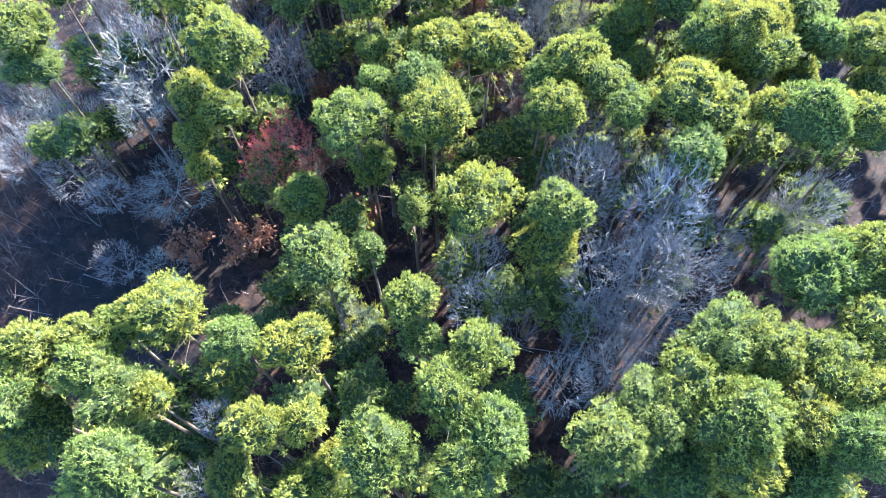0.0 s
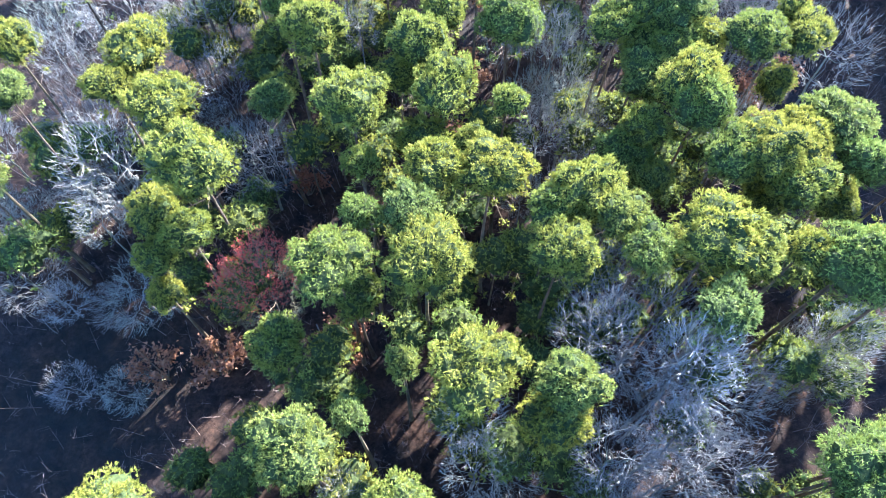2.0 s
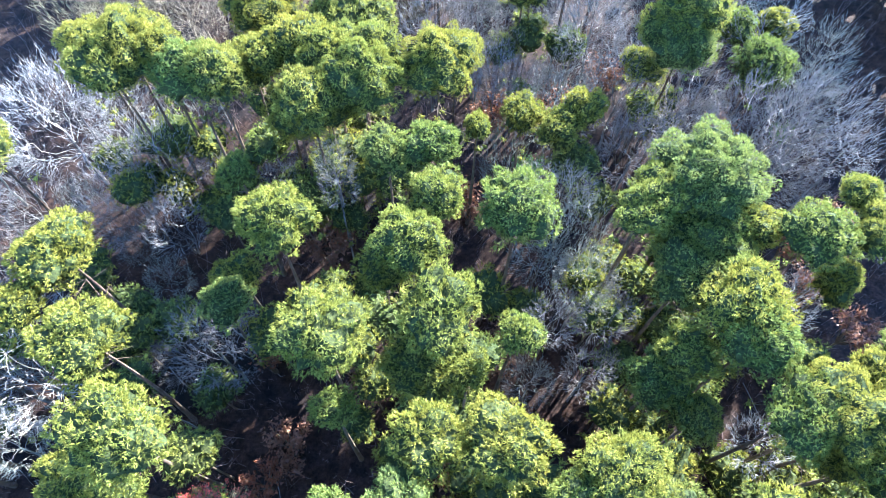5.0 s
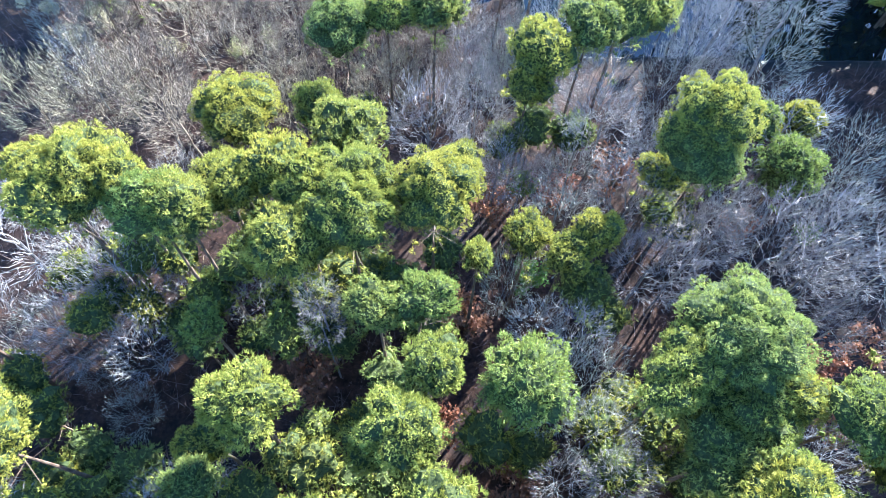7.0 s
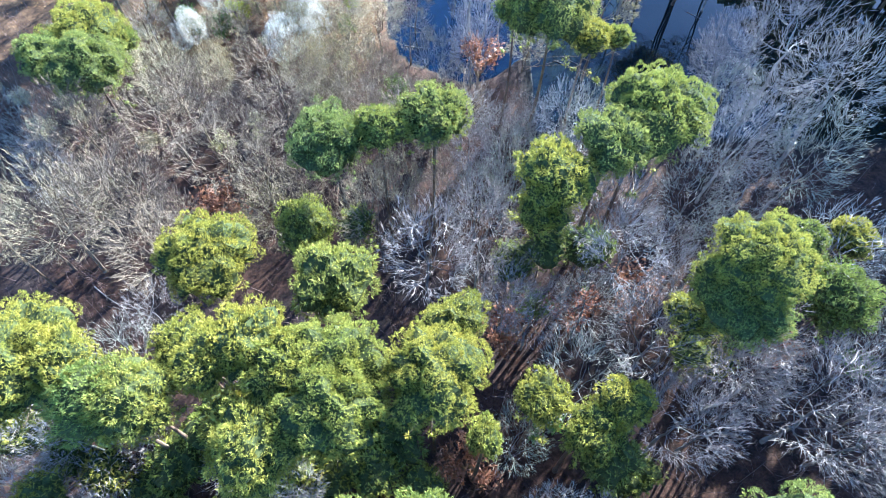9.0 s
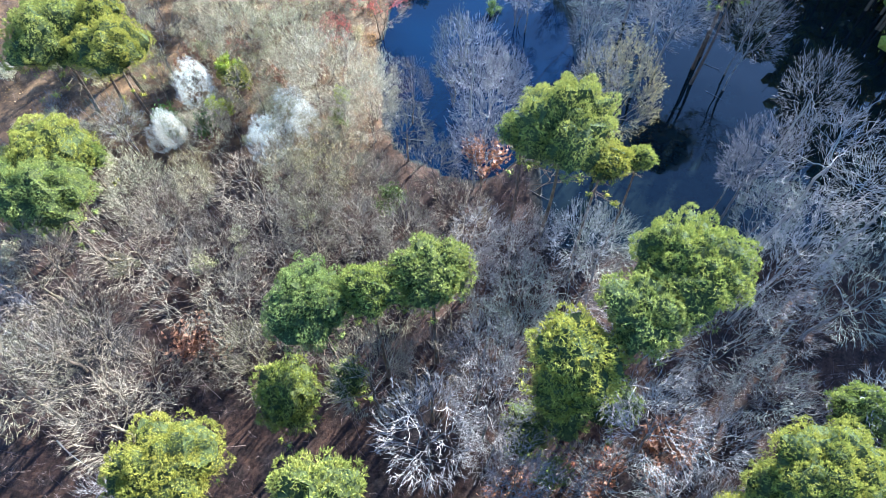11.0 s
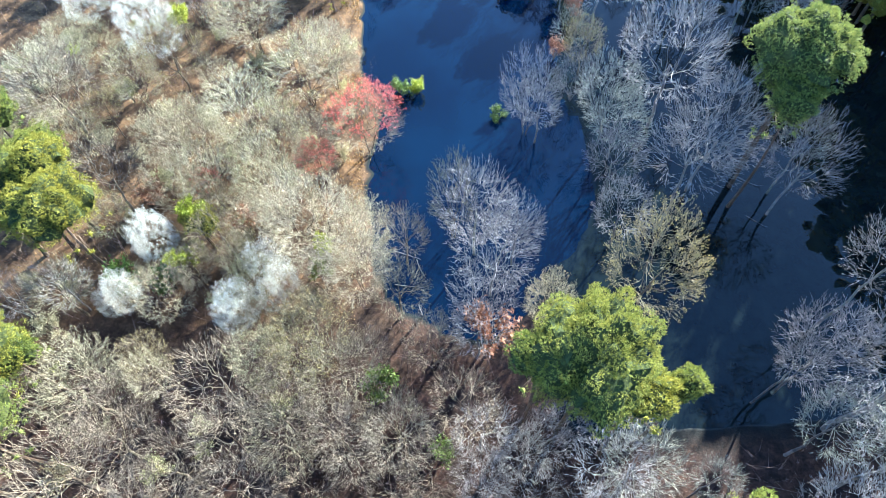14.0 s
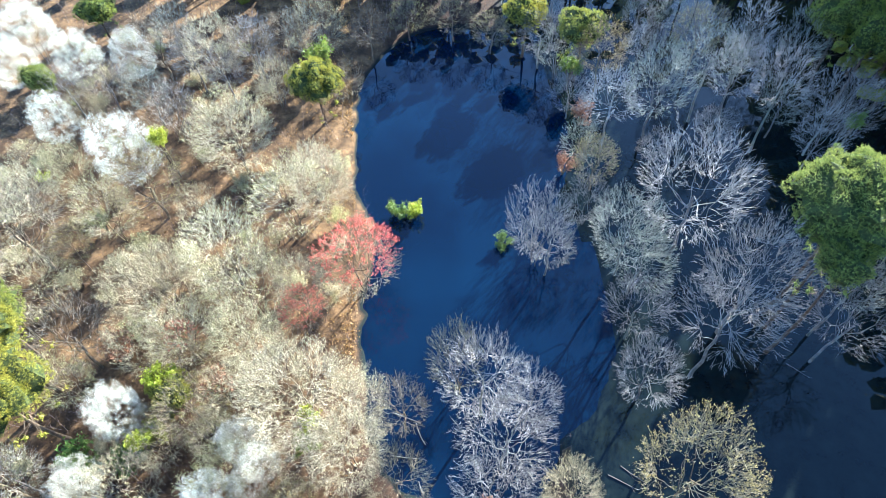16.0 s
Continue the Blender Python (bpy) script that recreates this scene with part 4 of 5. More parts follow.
bare(-12.5, 188.6, 6.0, 2.9, "brushy", "tan")
budding(-51.8, 167.4, 8.0, 4.2, "tan", "hazy")
budding(-43.3, 159.0, 8.0, 2.6, "olive", "upright")
budding(-52.2, 172.3, 8.0, 3.3, "tan", "hazy")
bare(44.3, 174.7, 15.0, 4.1, "tall")
pine(36.3, 144.3, 17.0, 2.3)
bare(22.6, 152.7, 9.0, 4.3, "spreading")
bare(23.5, 175.9, 12.0, 4.3, "tall")
bare(30.2, 178.5, 13.0, 5.0, "spreading")
bare(37.5, 181.3, 13.0, 5.1, "tall")
budding(24.9, 189.1, 10.0, 4.0, "olive", "spreading")
pine(22.3, 192.1, 9.0, 3.7)
budding(20.8, 169.1, 8.0, 3.2, "olive", "spreading")
bare(41.4, 181.2, 12.0, 4.4, "spreading")
bare(51.4, 173.6, 12.0, 4.2, "spreading")
pine(57.1, 187.2, 12.0, 4.6)
pine(59.1, 183.2, 12.0, 3.7)
budding(39.9, 191.8, 10.0, 4.0, "olive", "upright")
bare(17.1, 195.4, 8.0, 4.2, "upright")
budding(9.9, 199.8, 6.0, 3.1, "olive", "upright")
budding(3.9, 203.8, 6.0, 4.1, "olive", "upright")
budding(-3.4, 204.5, 6.0, 3.6, "olive", "upright")
pine(14.9, 198.5, 8.0, 3.5)
bare(-9.5, 199.3, 7.0, 3.5, "upright", "tan")
budding(-17.3, 200.0, 8.0, 4.4, "tan", "brushy")
bare(-22.2, 197.5, 8.0, 4.3, "upright", "tan")
shrub(52.2, 169.7, 10.0, 1.7, "green")
pine(33.0, 48.7, 23.0, 3.2)
pine(29.3, 47.4, 23.0, 2.7)
pine(34.1, 44.5, 23.0, 2.6)
pine(33.2, 43.6, 19.0, 2.8)
pine(32.4, 36.3, 23.0, 2.1)
pine(29.0, 20.9, 20.0, 2.1)
bare(34.2, 30.9, 13.0, 3.1, "upright")
bare(32.5, 33.3, 12.0, 2.8, "brushy")
bare(43.0, 66.7, 16.0, 5.0, "tall")
pine(-40.9, 57.0, 23.0, 2.5)
pine(-39.0, 51.1, 23.0, 2.2)
bare(-40.5, 56.8, 11.0, 5.3, "spreading")
bare(-38.3, 52.2, 9.0, 4.0, "upright")
bare(-42.7, 40.5, 10.0, 4.1, "upright")
bare(-54.0, 46.2, 3.0, 3.2, "brushy")
pine(-40.9, 45.1, 23.0, 3.3)
pine(-40.8, 43.4, 20.0, 2.8)
pine(23.5, 45.0, 23.0, 2.9)
pine(38.1, 43.6, 23.0, 3.2)
pine(39.4, 40.9, 20.0, 2.7)
pine(-50.8, 151.4, 13.0, 3.1)
pine(-42.4, 143.3, 13.0, 3.6)
pine(-27.2, 140.3, 6.0, 2.4)
shrub(-31.1, 134.6, 3.0, 2.5, "green")
shrub(-13.7, 135.3, 3.0, 1.8, "green")
budding(-35.1, 132.9, 6.0, 1.8, "white", "hazy")
budding(-18.3, 131.1, 6.0, 1.6, "white", "brushy")
bare(19.8, 183.5, 6.0, 3.3, "upright")
bare(20.2, 174.3, 6.0, 3.1, "brushy")
bare(19.0, 163.6, 7.0, 3.1, "brushy")
shrub(17.7, 172.3, 3.0, 2.1, "russet")
shrub(21.2, 191.0, 4.0, 2.6, "green")
shrub(21.6, 182.0, 3.0, 2.4, "russet")
bare(19.2, 192.4, 8.0, 3.3, "brushy")
bare(41.7, 146.1, 13.0, 3.2, "tall")
budding(-27.4, 146.4, 9.0, 4.1, "tan", "hazy")
budding(-20.4, 146.1, 9.0, 4.0, "tan", "hazy")
budding(-15.5, 152.7, 8.0, 3.1, "tan", "hazy")
budding(-22.0, 135.7, 7.0, 2.7, "tan", "hazy")
budding(-38.7, 141.8, 8.0, 2.8, "tan", "hazy")
budding(-31.2, 145.3, 9.0, 3.4, "tan", "brushy")
budding(-30.6, 165.8, 5.0, 2.9, "tan", "brushy")
budding(-30.6, 155.8, 8.0, 3.2, "tan", "hazy")
budding(-48.8, 173.1, 8.0, 2.9, "tan", "brushy")
budding(-23.0, 188.2, 7.0, 3.3, "tan", "hazy")
budding(-20.1, 139.3, 8.0, 4.1, "tan", "brushy")
bare(-30.0, 115.3, 9.0, 4.4, "upright", "tan")
bare(-23.9, 112.8, 9.0, 3.8, "spreading", "tan")
bare(-18.0, 110.7, 8.0, 4.3, "upright", "tan")
bare(-4.6, 117.0, 8.0, 3.4, "brushy", "tan")
bare(-9.1, 115.3, 8.0, 3.4, "upright", "tan")
bare(-1.2, 112.1, 8.0, 3.3, "upright", "tan")
bare(3.8, 115.0, 8.0, 3.3, "upright")
bare(11.3, 30.2, 22.0, 3.7, "spreading")
bare(18.0, 27.9, 23.0, 3.8, "upright")
bare(16.8, 22.8, 22.0, 3.5, "spreading")
bare(12.1, 21.8, 21.0, 3.3, "upright")
bare(19.3, 21.3, 21.0, 2.8, "spreading")
bare(11.8, 18.8, 18.0, 2.9, "upright")
bare(14.4, 16.3, 17.0, 2.7, "spreading")
bare(-12.0, 110.6, 8.0, 3.2, "brushy", "tan")
bare(-4.5, 110.4, 8.0, 3.0, "upright", "tan")
bare(-4.9, 106.1, 8.0, 3.1, "brushy", "tan")
bare(-8.4, 105.1, 8.0, 3.1, "upright", "tan")
bare(3.5, 109.3, 9.0, 2.9, "brushy")
bare(0.8, 105.7, 9.0, 3.0, "upright", "tan")
bare(4.6, 103.3, 10.0, 2.7, "upright")
bare(9.4, 114.8, 8.0, 2.8, "brushy")
bare(7.9, 110.2, 8.0, 2.7, "brushy")
bare(-7.7, 123.4, 7.0, 3.3, "brushy", "tan")
bare(7.4, 113.3, 7.0, 2.8, "upright")
bare(12.0, 116.5, 6.0, 2.4, "brushy")
budding(-14.0, 129.1, 6.0, 2.7, "olive", "spreading")
budding(-19.2, 128.0, 6.0, 2.3, "olive", "upright")
shrub(-28.8, 136.7, 4.0, 1.9, "lime")
shrub(-12.9, 136.8, 6.0, 1.5, "lime")
shrub(-51.8, 171.6, 5.0, 1.3, "lime")
bare(14.6, 107.6, 7.0, 4.8, "brushy")
bare(11.7, 104.3, 6.0, 3.1, "upright")
budding(-27.7, 178.4, 7.0, 6.0, "tan", "brushy")
budding(-15.1, 169.6, 6.0, 4.5, "tan", "hazy")
shrub(-28.1, 141.1, 7.0, 2.2, "lime")
shrub(-29.0, 135.0, 6.0, 1.6, "lime")
shrub(-35.7, 174.7, 8.0, 1.9, "lime")
shrub(-46.5, 149.5, 7.0, 2.0, "lime")
young_pine(-32.4, 10.0, 13.0, 2.3)
young_pine(-31.4, 5.7, 7.9, 2.5)
young_pine(-22.2, 10.0, 10.3, 2.5)
young_pine(-24.6, 15.0, 10.1, 2.2)
young_pine(-17.6, 12.2, 11.4, 2.1)
young_pine(-20.2, 12.6, 7.1, 2.6)
young_pine(-21.9, 3.9, 8.9, 2.7)
young_pine(-11.7, 15.2, 6.0, 3.0)
young_pine(-12.1, 21.8, 9.1, 2.1)
young_pine(-1.5, 15.7, 8.8, 2.4)
young_pine(-11.0, 8.0, 10.3, 2.0)
young_pine(-6.8, 3.6, 9.7, 2.9)
young_pine(-3.0, 7.8, 12.9, 2.3)
young_pine(-8.4, 6.2, 11.5, 2.4)
young_pine(4.9, 13.3, 11.7, 2.7)
young_pine(4.2, 10.5, 6.5, 2.9)
young_pine(-0.1, 6.0, 11.6, 2.5)
young_pine(15.8, 13.3, 12.1, 2.8)
young_pine(22.5, 11.5, 11.8, 3.0)
young_pine(13.6, 10.8, 8.4, 2.2)
young_pine(13.3, 3.6, 8.3, 2.5)
young_pine(10.8, 6.4, 8.9, 3.1)
young_pine(27.7, 12.0, 6.9, 2.5)
young_pine(30.5, 11.1, 7.3, 2.7)
young_pine(24.4, 7.6, 7.2, 2.3)
young_pine(29.1, 17.9, 10.4, 2.6)
young_pine(33.0, 17.4, 11.6, 2.9)
young_pine(2.6, 25.2, 6.1, 3.0)
young_pine(8.2, 23.3, 12.9, 2.9)
young_pine(5.3, 23.0, 12.7, 2.8)
young_pine(-10.3, 32.5, 10.2, 2.5)
young_pine(0.7, 33.6, 12.1, 2.9)
young_pine(22.8, 30.1, 12.4, 3.0)
young_pine(32.2, 33.5, 7.4, 2.8)
young_pine(37.1, 34.8, 8.8, 2.9)
young_pine(-29.0, 55.1, 9.4, 2.7)
young_pine(-27.2, 50.8, 9.5, 2.4)
young_pine(-26.2, 47.1, 8.2, 2.6)
young_pine(-25.3, 40.1, 8.8, 2.5)
young_pine(-19.5, 39.4, 10.0, 3.1)
young_pine(-12.9, 58.3, 10.2, 2.3)
young_pine(-4.7, 65.3, 10.4, 2.4)
young_pine(-1.8, 66.7, 6.2, 2.4)
young_pine(-8.7, 72.4, 10.8, 2.7)
young_pine(-10.1, 69.8, 7.3, 2.5)
young_pine(-14.4, 72.1, 6.0, 3.1)
young_pine(-11.7, 72.9, 12.4, 2.7)
young_pine(4.1, 60.4, 8.2, 3.2)
young_pine(-6.0, 56.8, 10.4, 2.7)
young_pine(-7.6, 53.4, 11.7, 2.4)
young_pine(-7.7, 48.0, 7.3, 2.1)
young_pine(1.4, 48.0, 10.3, 3.2)
young_pine(-2.0, 48.4, 11.6, 2.4)
young_pine(2.5, 43.4, 6.9, 2.5)
young_pine(4.7, 41.3, 11.8, 2.6)
young_pine(14.2, 40.1, 10.9, 2.6)
young_pine(8.6, 36.1, 9.2, 2.4)
young_pine(8.0, 32.5, 7.8, 2.4)
young_pine(13.6, 33.9, 6.4, 2.7)
young_pine(22.4, 36.6, 7.3, 2.1)
young_pine(21.6, 64.3, 10.6, 2.1)
young_pine(24.2, 64.6, 10.0, 3.1)
young_pine(16.5, 63.3, 8.8, 2.8)
young_pine(21.6, 57.2, 7.6, 3.0)
young_pine(21.0, 53.1, 13.0, 2.1)
young_pine(16.1, 45.3, 6.4, 2.3)
young_pine(28.6, 56.7, 9.4, 2.1)
young_pine(35.6, 54.6, 6.1, 2.7)
young_pine(25.3, 44.1, 6.8, 2.9)
young_pine(32.9, 43.8, 12.2, 2.2)
young_pine(28.9, 41.7, 9.2, 3.0)
young_pine(-32.9, 74.3, 6.9, 2.6)
young_pine(-31.8, 70.4, 11.1, 2.5)
young_pine(-22.2, 73.5, 9.1, 3.2)
young_pine(-37.3, 65.2, 8.9, 2.6)
young_pine(-16.6, 74.6, 6.8, 2.3)
young_pine(-35.6, 75.4, 9.6, 2.4)
young_pine(-28.6, 77.5, 10.8, 3.1)
young_pine(-17.4, 70.2, 7.3, 2.2)
young_pine(-18.8, 76.2, 11.4, 3.1)
young_pine(-4.1, 75.5, 8.2, 3.1)
young_pine(0.2, 78.6, 9.4, 2.5)
young_pine(13.4, 73.2, 12.7, 3.0)
young_pine(22.4, 82.7, 11.1, 2.2)
young_pine(21.2, 60.8, 9.8, 2.2)
young_pine(14.6, 57.9, 9.7, 3.1)
young_pine(23.2, 50.8, 9.0, 2.1)
young_pine(18.5, 47.4, 6.1, 2.7)
young_pine(-15.2, 55.0, 11.2, 2.7)
young_pine(14.9, 94.9, 8.6, 3.1)
young_pine(6.9, 92.2, 10.3, 2.6)
young_pine(35.7, 45.3, 6.9, 2.8)
young_pine(26.4, 21.0, 8.4, 2.1)
young_pine(-44.2, 55.7, 10.5, 2.7)
young_pine(-40.9, 47.8, 6.7, 2.9)
young_pine(-43.7, 41.0, 11.1, 2.6)
young_pine(21.5, 40.4, 7.2, 2.6)
young_pine(39.6, 36.3, 8.2, 2.9)
young_pine(37.8, 38.5, 6.9, 2.4)
shrub(-45.9, 180.2, 2.4, 1.8, "tan")
shrub(-49.1, 120.1, 3.3, 2.2, "tan")
shrub(-20.4, 192.7, 3.3, 2.3, "tan")
shrub(-50.6, 205.3, 2.9, 1.9, "tan")
shrub(-50.5, 188.8, 3.1, 2.2, "tan")
shrub(-45.9, 205.5, 2.7, 1.7, "tan")
shrub(-58.1, 150.3, 2.0, 1.6, "tan")
shrub(-57.0, 168.3, 2.0, 1.7, "tan")
shrub(-48.4, 144.4, 2.2, 1.9, "tan")
shrub(-39.4, 159.3, 2.3, 2.1, "tan")
shrub(-42.5, 134.2, 2.1, 1.8, "tan")
shrub(-49.5, 199.9, 1.3, 1.3, "tan")
shrub(-24.0, 132.1, 3.2, 2.3, "tan")
shrub(-23.0, 202.7, 1.7, 1.5, "tan")
shrub(-60.8, 112.1, 3.1, 2.2, "tan")
shrub(-46.4, 125.6, 1.8, 1.4, "tan")
shrub(-32.8, 177.7, 1.7, 1.6, "tan")
shrub(-44.7, 201.9, 2.7, 1.8, "tan")
shrub(-42.7, 180.4, 2.0, 1.7, "tan")
shrub(-16.8, 172.8, 3.0, 2.0, "tan")
shrub(-55.5, 134.3, 2.5, 1.7, "tan")
shrub(-34.9, 149.6, 2.9, 2.3, "tan")
shrub(-50.4, 115.0, 3.8, 2.4, "tan")
shrub(-33.9, 201.2, 2.3, 1.9, "tan")
shrub(-50.0, 147.7, 3.1, 2.1, "tan")
shrub(-58.5, 158.9, 2.4, 2.2, "tan")
shrub(-60.3, 175.5, 2.3, 1.9, "tan")
shrub(-58.7, 166.3, 2.0, 1.5, "tan")
shrub(-32.9, 186.3, 2.4, 1.8, "tan")
shrub(-61.6, 171.1, 3.2, 2.1, "tan")
shrub(-55.9, 200.9, 2.7, 1.8, "tan")
shrub(-54.3, 176.2, 3.7, 2.4, "tan")
shrub(-55.6, 121.0, 2.7, 1.9, "tan")
shrub(-36.8, 193.9, 2.6, 2.4, "tan")
shrub(-57.5, 130.3, 2.4, 1.9, "tan")
shrub(-47.2, 118.0, 3.2, 2.1, "tan")
shrub(-53.9, 193.7, 2.7, 1.7, "tan")
shrub(-60.7, 181.9, 1.4, 1.3, "tan")
shrub(-12.0, 160.5, 2.1, 1.6, "tan")
shrub(-36.7, 113.5, 3.1, 2.3, "tan")
shrub(-24.7, 190.7, 2.2, 2.2, "tan")
shrub(-26.2, 171.2, 2.7, 2.0, "tan")
shrub(-16.5, 119.7, 2.5, 1.7, "tan")
shrub(-24.5, 117.9, 2.1, 1.6, "tan")
shrub(-61.9, 173.0, 2.0, 1.9, "tan")
shrub(-27.4, 154.2, 1.6, 1.4, "tan")
shrub(-52.8, 137.1, 2.5, 1.6, "tan")
shrub(-47.1, 196.9, 2.4, 1.6, "tan")
shrub(-34.0, 135.7, 2.7, 1.8, "tan")
shrub(-52.3, 178.1, 1.5, 1.4, "tan")
shrub(-55.8, 147.3, 2.1, 1.4, "tan")
shrub(-60.7, 123.3, 1.7, 1.5, "tan")
shrub(-61.8, 145.8, 2.7, 2.0, "tan")
shrub(-16.8, 155.0, 2.0, 1.9, "tan")
shrub(-40.7, 182.9, 2.1, 1.3, "tan")
shrub(-21.7, 171.1, 2.8, 2.1, "tan")
shrub(-28.1, 157.6, 2.3, 2.1, "tan")
shrub(-37.0, 161.5, 2.5, 2.3, "tan")
shrub(-20.3, 161.9, 2.3, 1.6, "tan")
shrub(-46.4, 123.1, 2.4, 1.6, "tan")
shrub(-48.3, 135.8, 1.7, 1.4, "tan")
shrub(-30.4, 200.8, 2.2, 1.7, "tan")
shrub(-52.3, 149.0, 1.9, 1.5, "tan")
shrub(-60.3, 153.7, 2.6, 1.7, "tan")
shrub(-51.5, 195.3, 3.0, 2.3, "tan")
shrub(-16.5, 188.4, 2.2, 1.5, "tan")
shrub(-12.5, 153.2, 2.3, 2.2, "tan")
shrub(-39.5, 154.7, 1.9, 1.8, "tan")
shrub(-43.6, 165.7, 3.3, 2.2, "tan")
shrub(-30.9, 159.6, 2.7, 2.3, "tan")
shrub(-12.6, 164.8, 2.4, 1.9, "tan")
shrub(-53.0, 152.8, 2.5, 1.7, "tan")
shrub(-13.0, 174.3, 2.2, 2.0, "tan")
shrub(-57.6, 172.1, 2.0, 1.8, "tan")
shrub(-50.2, 145.8, 2.0, 1.7, "tan")
shrub(-47.1, 165.9, 2.2, 1.4, "tan")
shrub(-43.8, 129.3, 2.2, 2.1, "tan")
shrub(-27.6, 113.8, 2.5, 2.2, "tan")
shrub(-53.4, 161.4, 2.5, 2.0, "tan")
shrub(-44.2, 156.9, 2.9, 2.2, "tan")
shrub(-51.9, 190.8, 1.9, 1.4, "tan")
shrub(-60.8, 164.9, 2.2, 1.4, "tan")
shrub(-24.2, 162.7, 1.7, 1.5, "tan")
shrub(-23.6, 115.5, 1.9, 1.3, "tan")
shrub(-51.2, 134.5, 3.7, 2.4, "tan")
bare(37.9, 199.3, 8.0, 2.6, "upright")
bare(32.1, 193.3, 7.1, 2.7, "upright")
bare(34.5, 186.2, 8.9, 2.6, "brushy")
bare(35.4, 209.5, 4.6, 2.3, "brushy")
bare(47.3, 177.4, 7.9, 3.2, "upright")
bare(20.8, 207.3, 8.4, 3.0, "upright")
bare(50.7, 188.1, 6.4, 3.3, "brushy")
bare(48.4, 194.4, 5.1, 3.0, "brushy")
bare(35.2, 196.5, 4.6, 2.3, "upright")
bare(23.5, 198.6, 6.3, 2.9, "upright")
bare(46.2, 188.4, 7.9, 2.4, "upright")
bare(37.7, 206.2, 6.2, 2.8, "brushy")
bare(45.5, 199.9, 4.7, 2.5, "upright")
bare(27.8, 211.0, 6.2, 3.1, "brushy")
bare(33.7, 202.0, 5.2, 3.1, "upright")
bare(41.1, 208.1, 6.6, 3.0, "upright")
bare(38.5, 176.1, 5.1, 3.0, "upright")
bare(20.2, 201.8, 4.7, 3.2, "upright")
bare(29.5, 172.7, 5.2, 2.4, "upright")
bare(45.5, 207.6, 8.3, 2.5, "upright")
bare(-37.0, 30.5, 5.1, 2.6, "brushy")
bare(-40.4, 39.3, 4.9, 2.8, "upright")
bare(-35.2, 39.1, 4.7, 2.8, "brushy")
bare(-29.1, 63.4, 5.1, 2.8, "brushy")
bare(-19.2, 80.0, 7.0, 2.6, "brushy")
bare(-38.9, 71.5, 8.0, 3.0, "brushy")
bare(-33.9, 67.8, 4.5, 2.4, "brushy")
bare(-27.0, 196.5, 9.0, 3.6, "upright")
bare(-35.7, 193.1, 9.0, 3.4, "upright")
bare(-22.9, 189.4, 8.0, 3.0, "brushy")
bare(-30.5, 190.1, 8.0, 3.2, "upright")
bare(-36.3, 183.1, 8.0, 3.2, "brushy")
bare(-39.2, 199.0, 10.0, 3.6, "upright")
bare(-40.6, 185.8, 9.0, 3.2, "upright")
bare(-47.9, 188.9, 9.0, 3.4, "upright")
bare(-19.6, 198.7, 9.0, 3.4, "brushy")
bare(-53.4, 188.1, 9.0, 3.0, "upright")
bare(-50.3, 49.7, 12.0, 3.4, "spreading")
bare(-46.6, 46.4, 11.0, 3.2, "upright")
bare(-48.4, 41.5, 12.0, 3.4, "upright")
bare(-51.6, 57.0, 12.0, 3.4, "spreading")
bare(-48.3, 70.1, 12.0, 3.2, "upright")
bare(-45.1, 64.7, 11.0, 3.0, "brushy")
bare(-50.1, 75.1, 13.0, 3.4, "spreading")
bare(-51.7, 82.4, 13.0, 3.4, "upright")
bare(-43.6, 104.2, 11.0, 3.4, "spreading")
bare(-47.4, 109.7, 12.0, 3.4, "upright")
bare(-46.8, 131.6, 9.0, 3.0, "brushy")
bare(-40.5, 132.2, 8.0, 3.0, "upright")
bare(48.2, 168.8, 12.0, 3.4, "upright")
bare(52.7, 187.6, 12.0, 3.6, "upright")
bare(46.4, 189.5, 12.0, 3.6, "upright")
bare(53.7, 172.4, 12.0, 3.4, "upright")
young_pine(-31.4, 14.3, 6.9, 2.8)
young_pine(-28.5, 11.3, 9.2, 2.6)
young_pine(-26.8, 7.9, 6.8, 2.3)
young_pine(-24.5, 11.7, 10.8, 2.6)
young_pine(-21.7, 16.0, 8.0, 2.4)
young_pine(-18.9, 15.6, 12.6, 3.0)
young_pine(-22.7, 6.7, 10.6, 3.2)
young_pine(-13.1, 12.8, 11.0, 3.2)
young_pine(-7.4, 13.9, 12.9, 2.7)
young_pine(-9.1, 19.0, 9.3, 2.2)
young_pine(-4.9, 14.1, 9.1, 2.1)
young_pine(-13.5, 6.3, 6.7, 3.2)
young_pine(-3.7, 2.3, 10.3, 3.1)
young_pine(-10.7, 3.7, 12.8, 2.4)
young_pine(-12.9, 2.3, 8.6, 3.2)
young_pine(0.9, 11.5, 9.4, 2.6)
young_pine(2.4, 7.6, 8.0, 3.0)
young_pine(19.4, 13.8, 6.6, 2.6)
young_pine(20.2, 9.5, 12.4, 3.0)
young_pine(14.9, 8.6, 8.3, 2.6)
young_pine(20.9, 5.2, 7.6, 2.4)
young_pine(7.9, 7.3, 6.4, 3.1)
young_pine(16.9, 5.6, 9.3, 2.2)
young_pine(28.1, 14.8, 10.4, 2.2)
young_pine(31.0, 6.8, 10.2, 2.8)
young_pine(28.5, 5.2, 6.2, 2.3)
young_pine(31.1, 21.1, 7.2, 2.2)
young_pine(0.7, 27.3, 11.2, 2.9)
young_pine(11.0, 20.4, 12.9, 2.1)
young_pine(11.5, 25.8, 9.0, 2.2)
young_pine(-12.0, 29.7, 9.4, 2.8)
young_pine(-3.5, 33.9, 10.9, 2.2)
young_pine(21.2, 26.4, 8.4, 2.6)
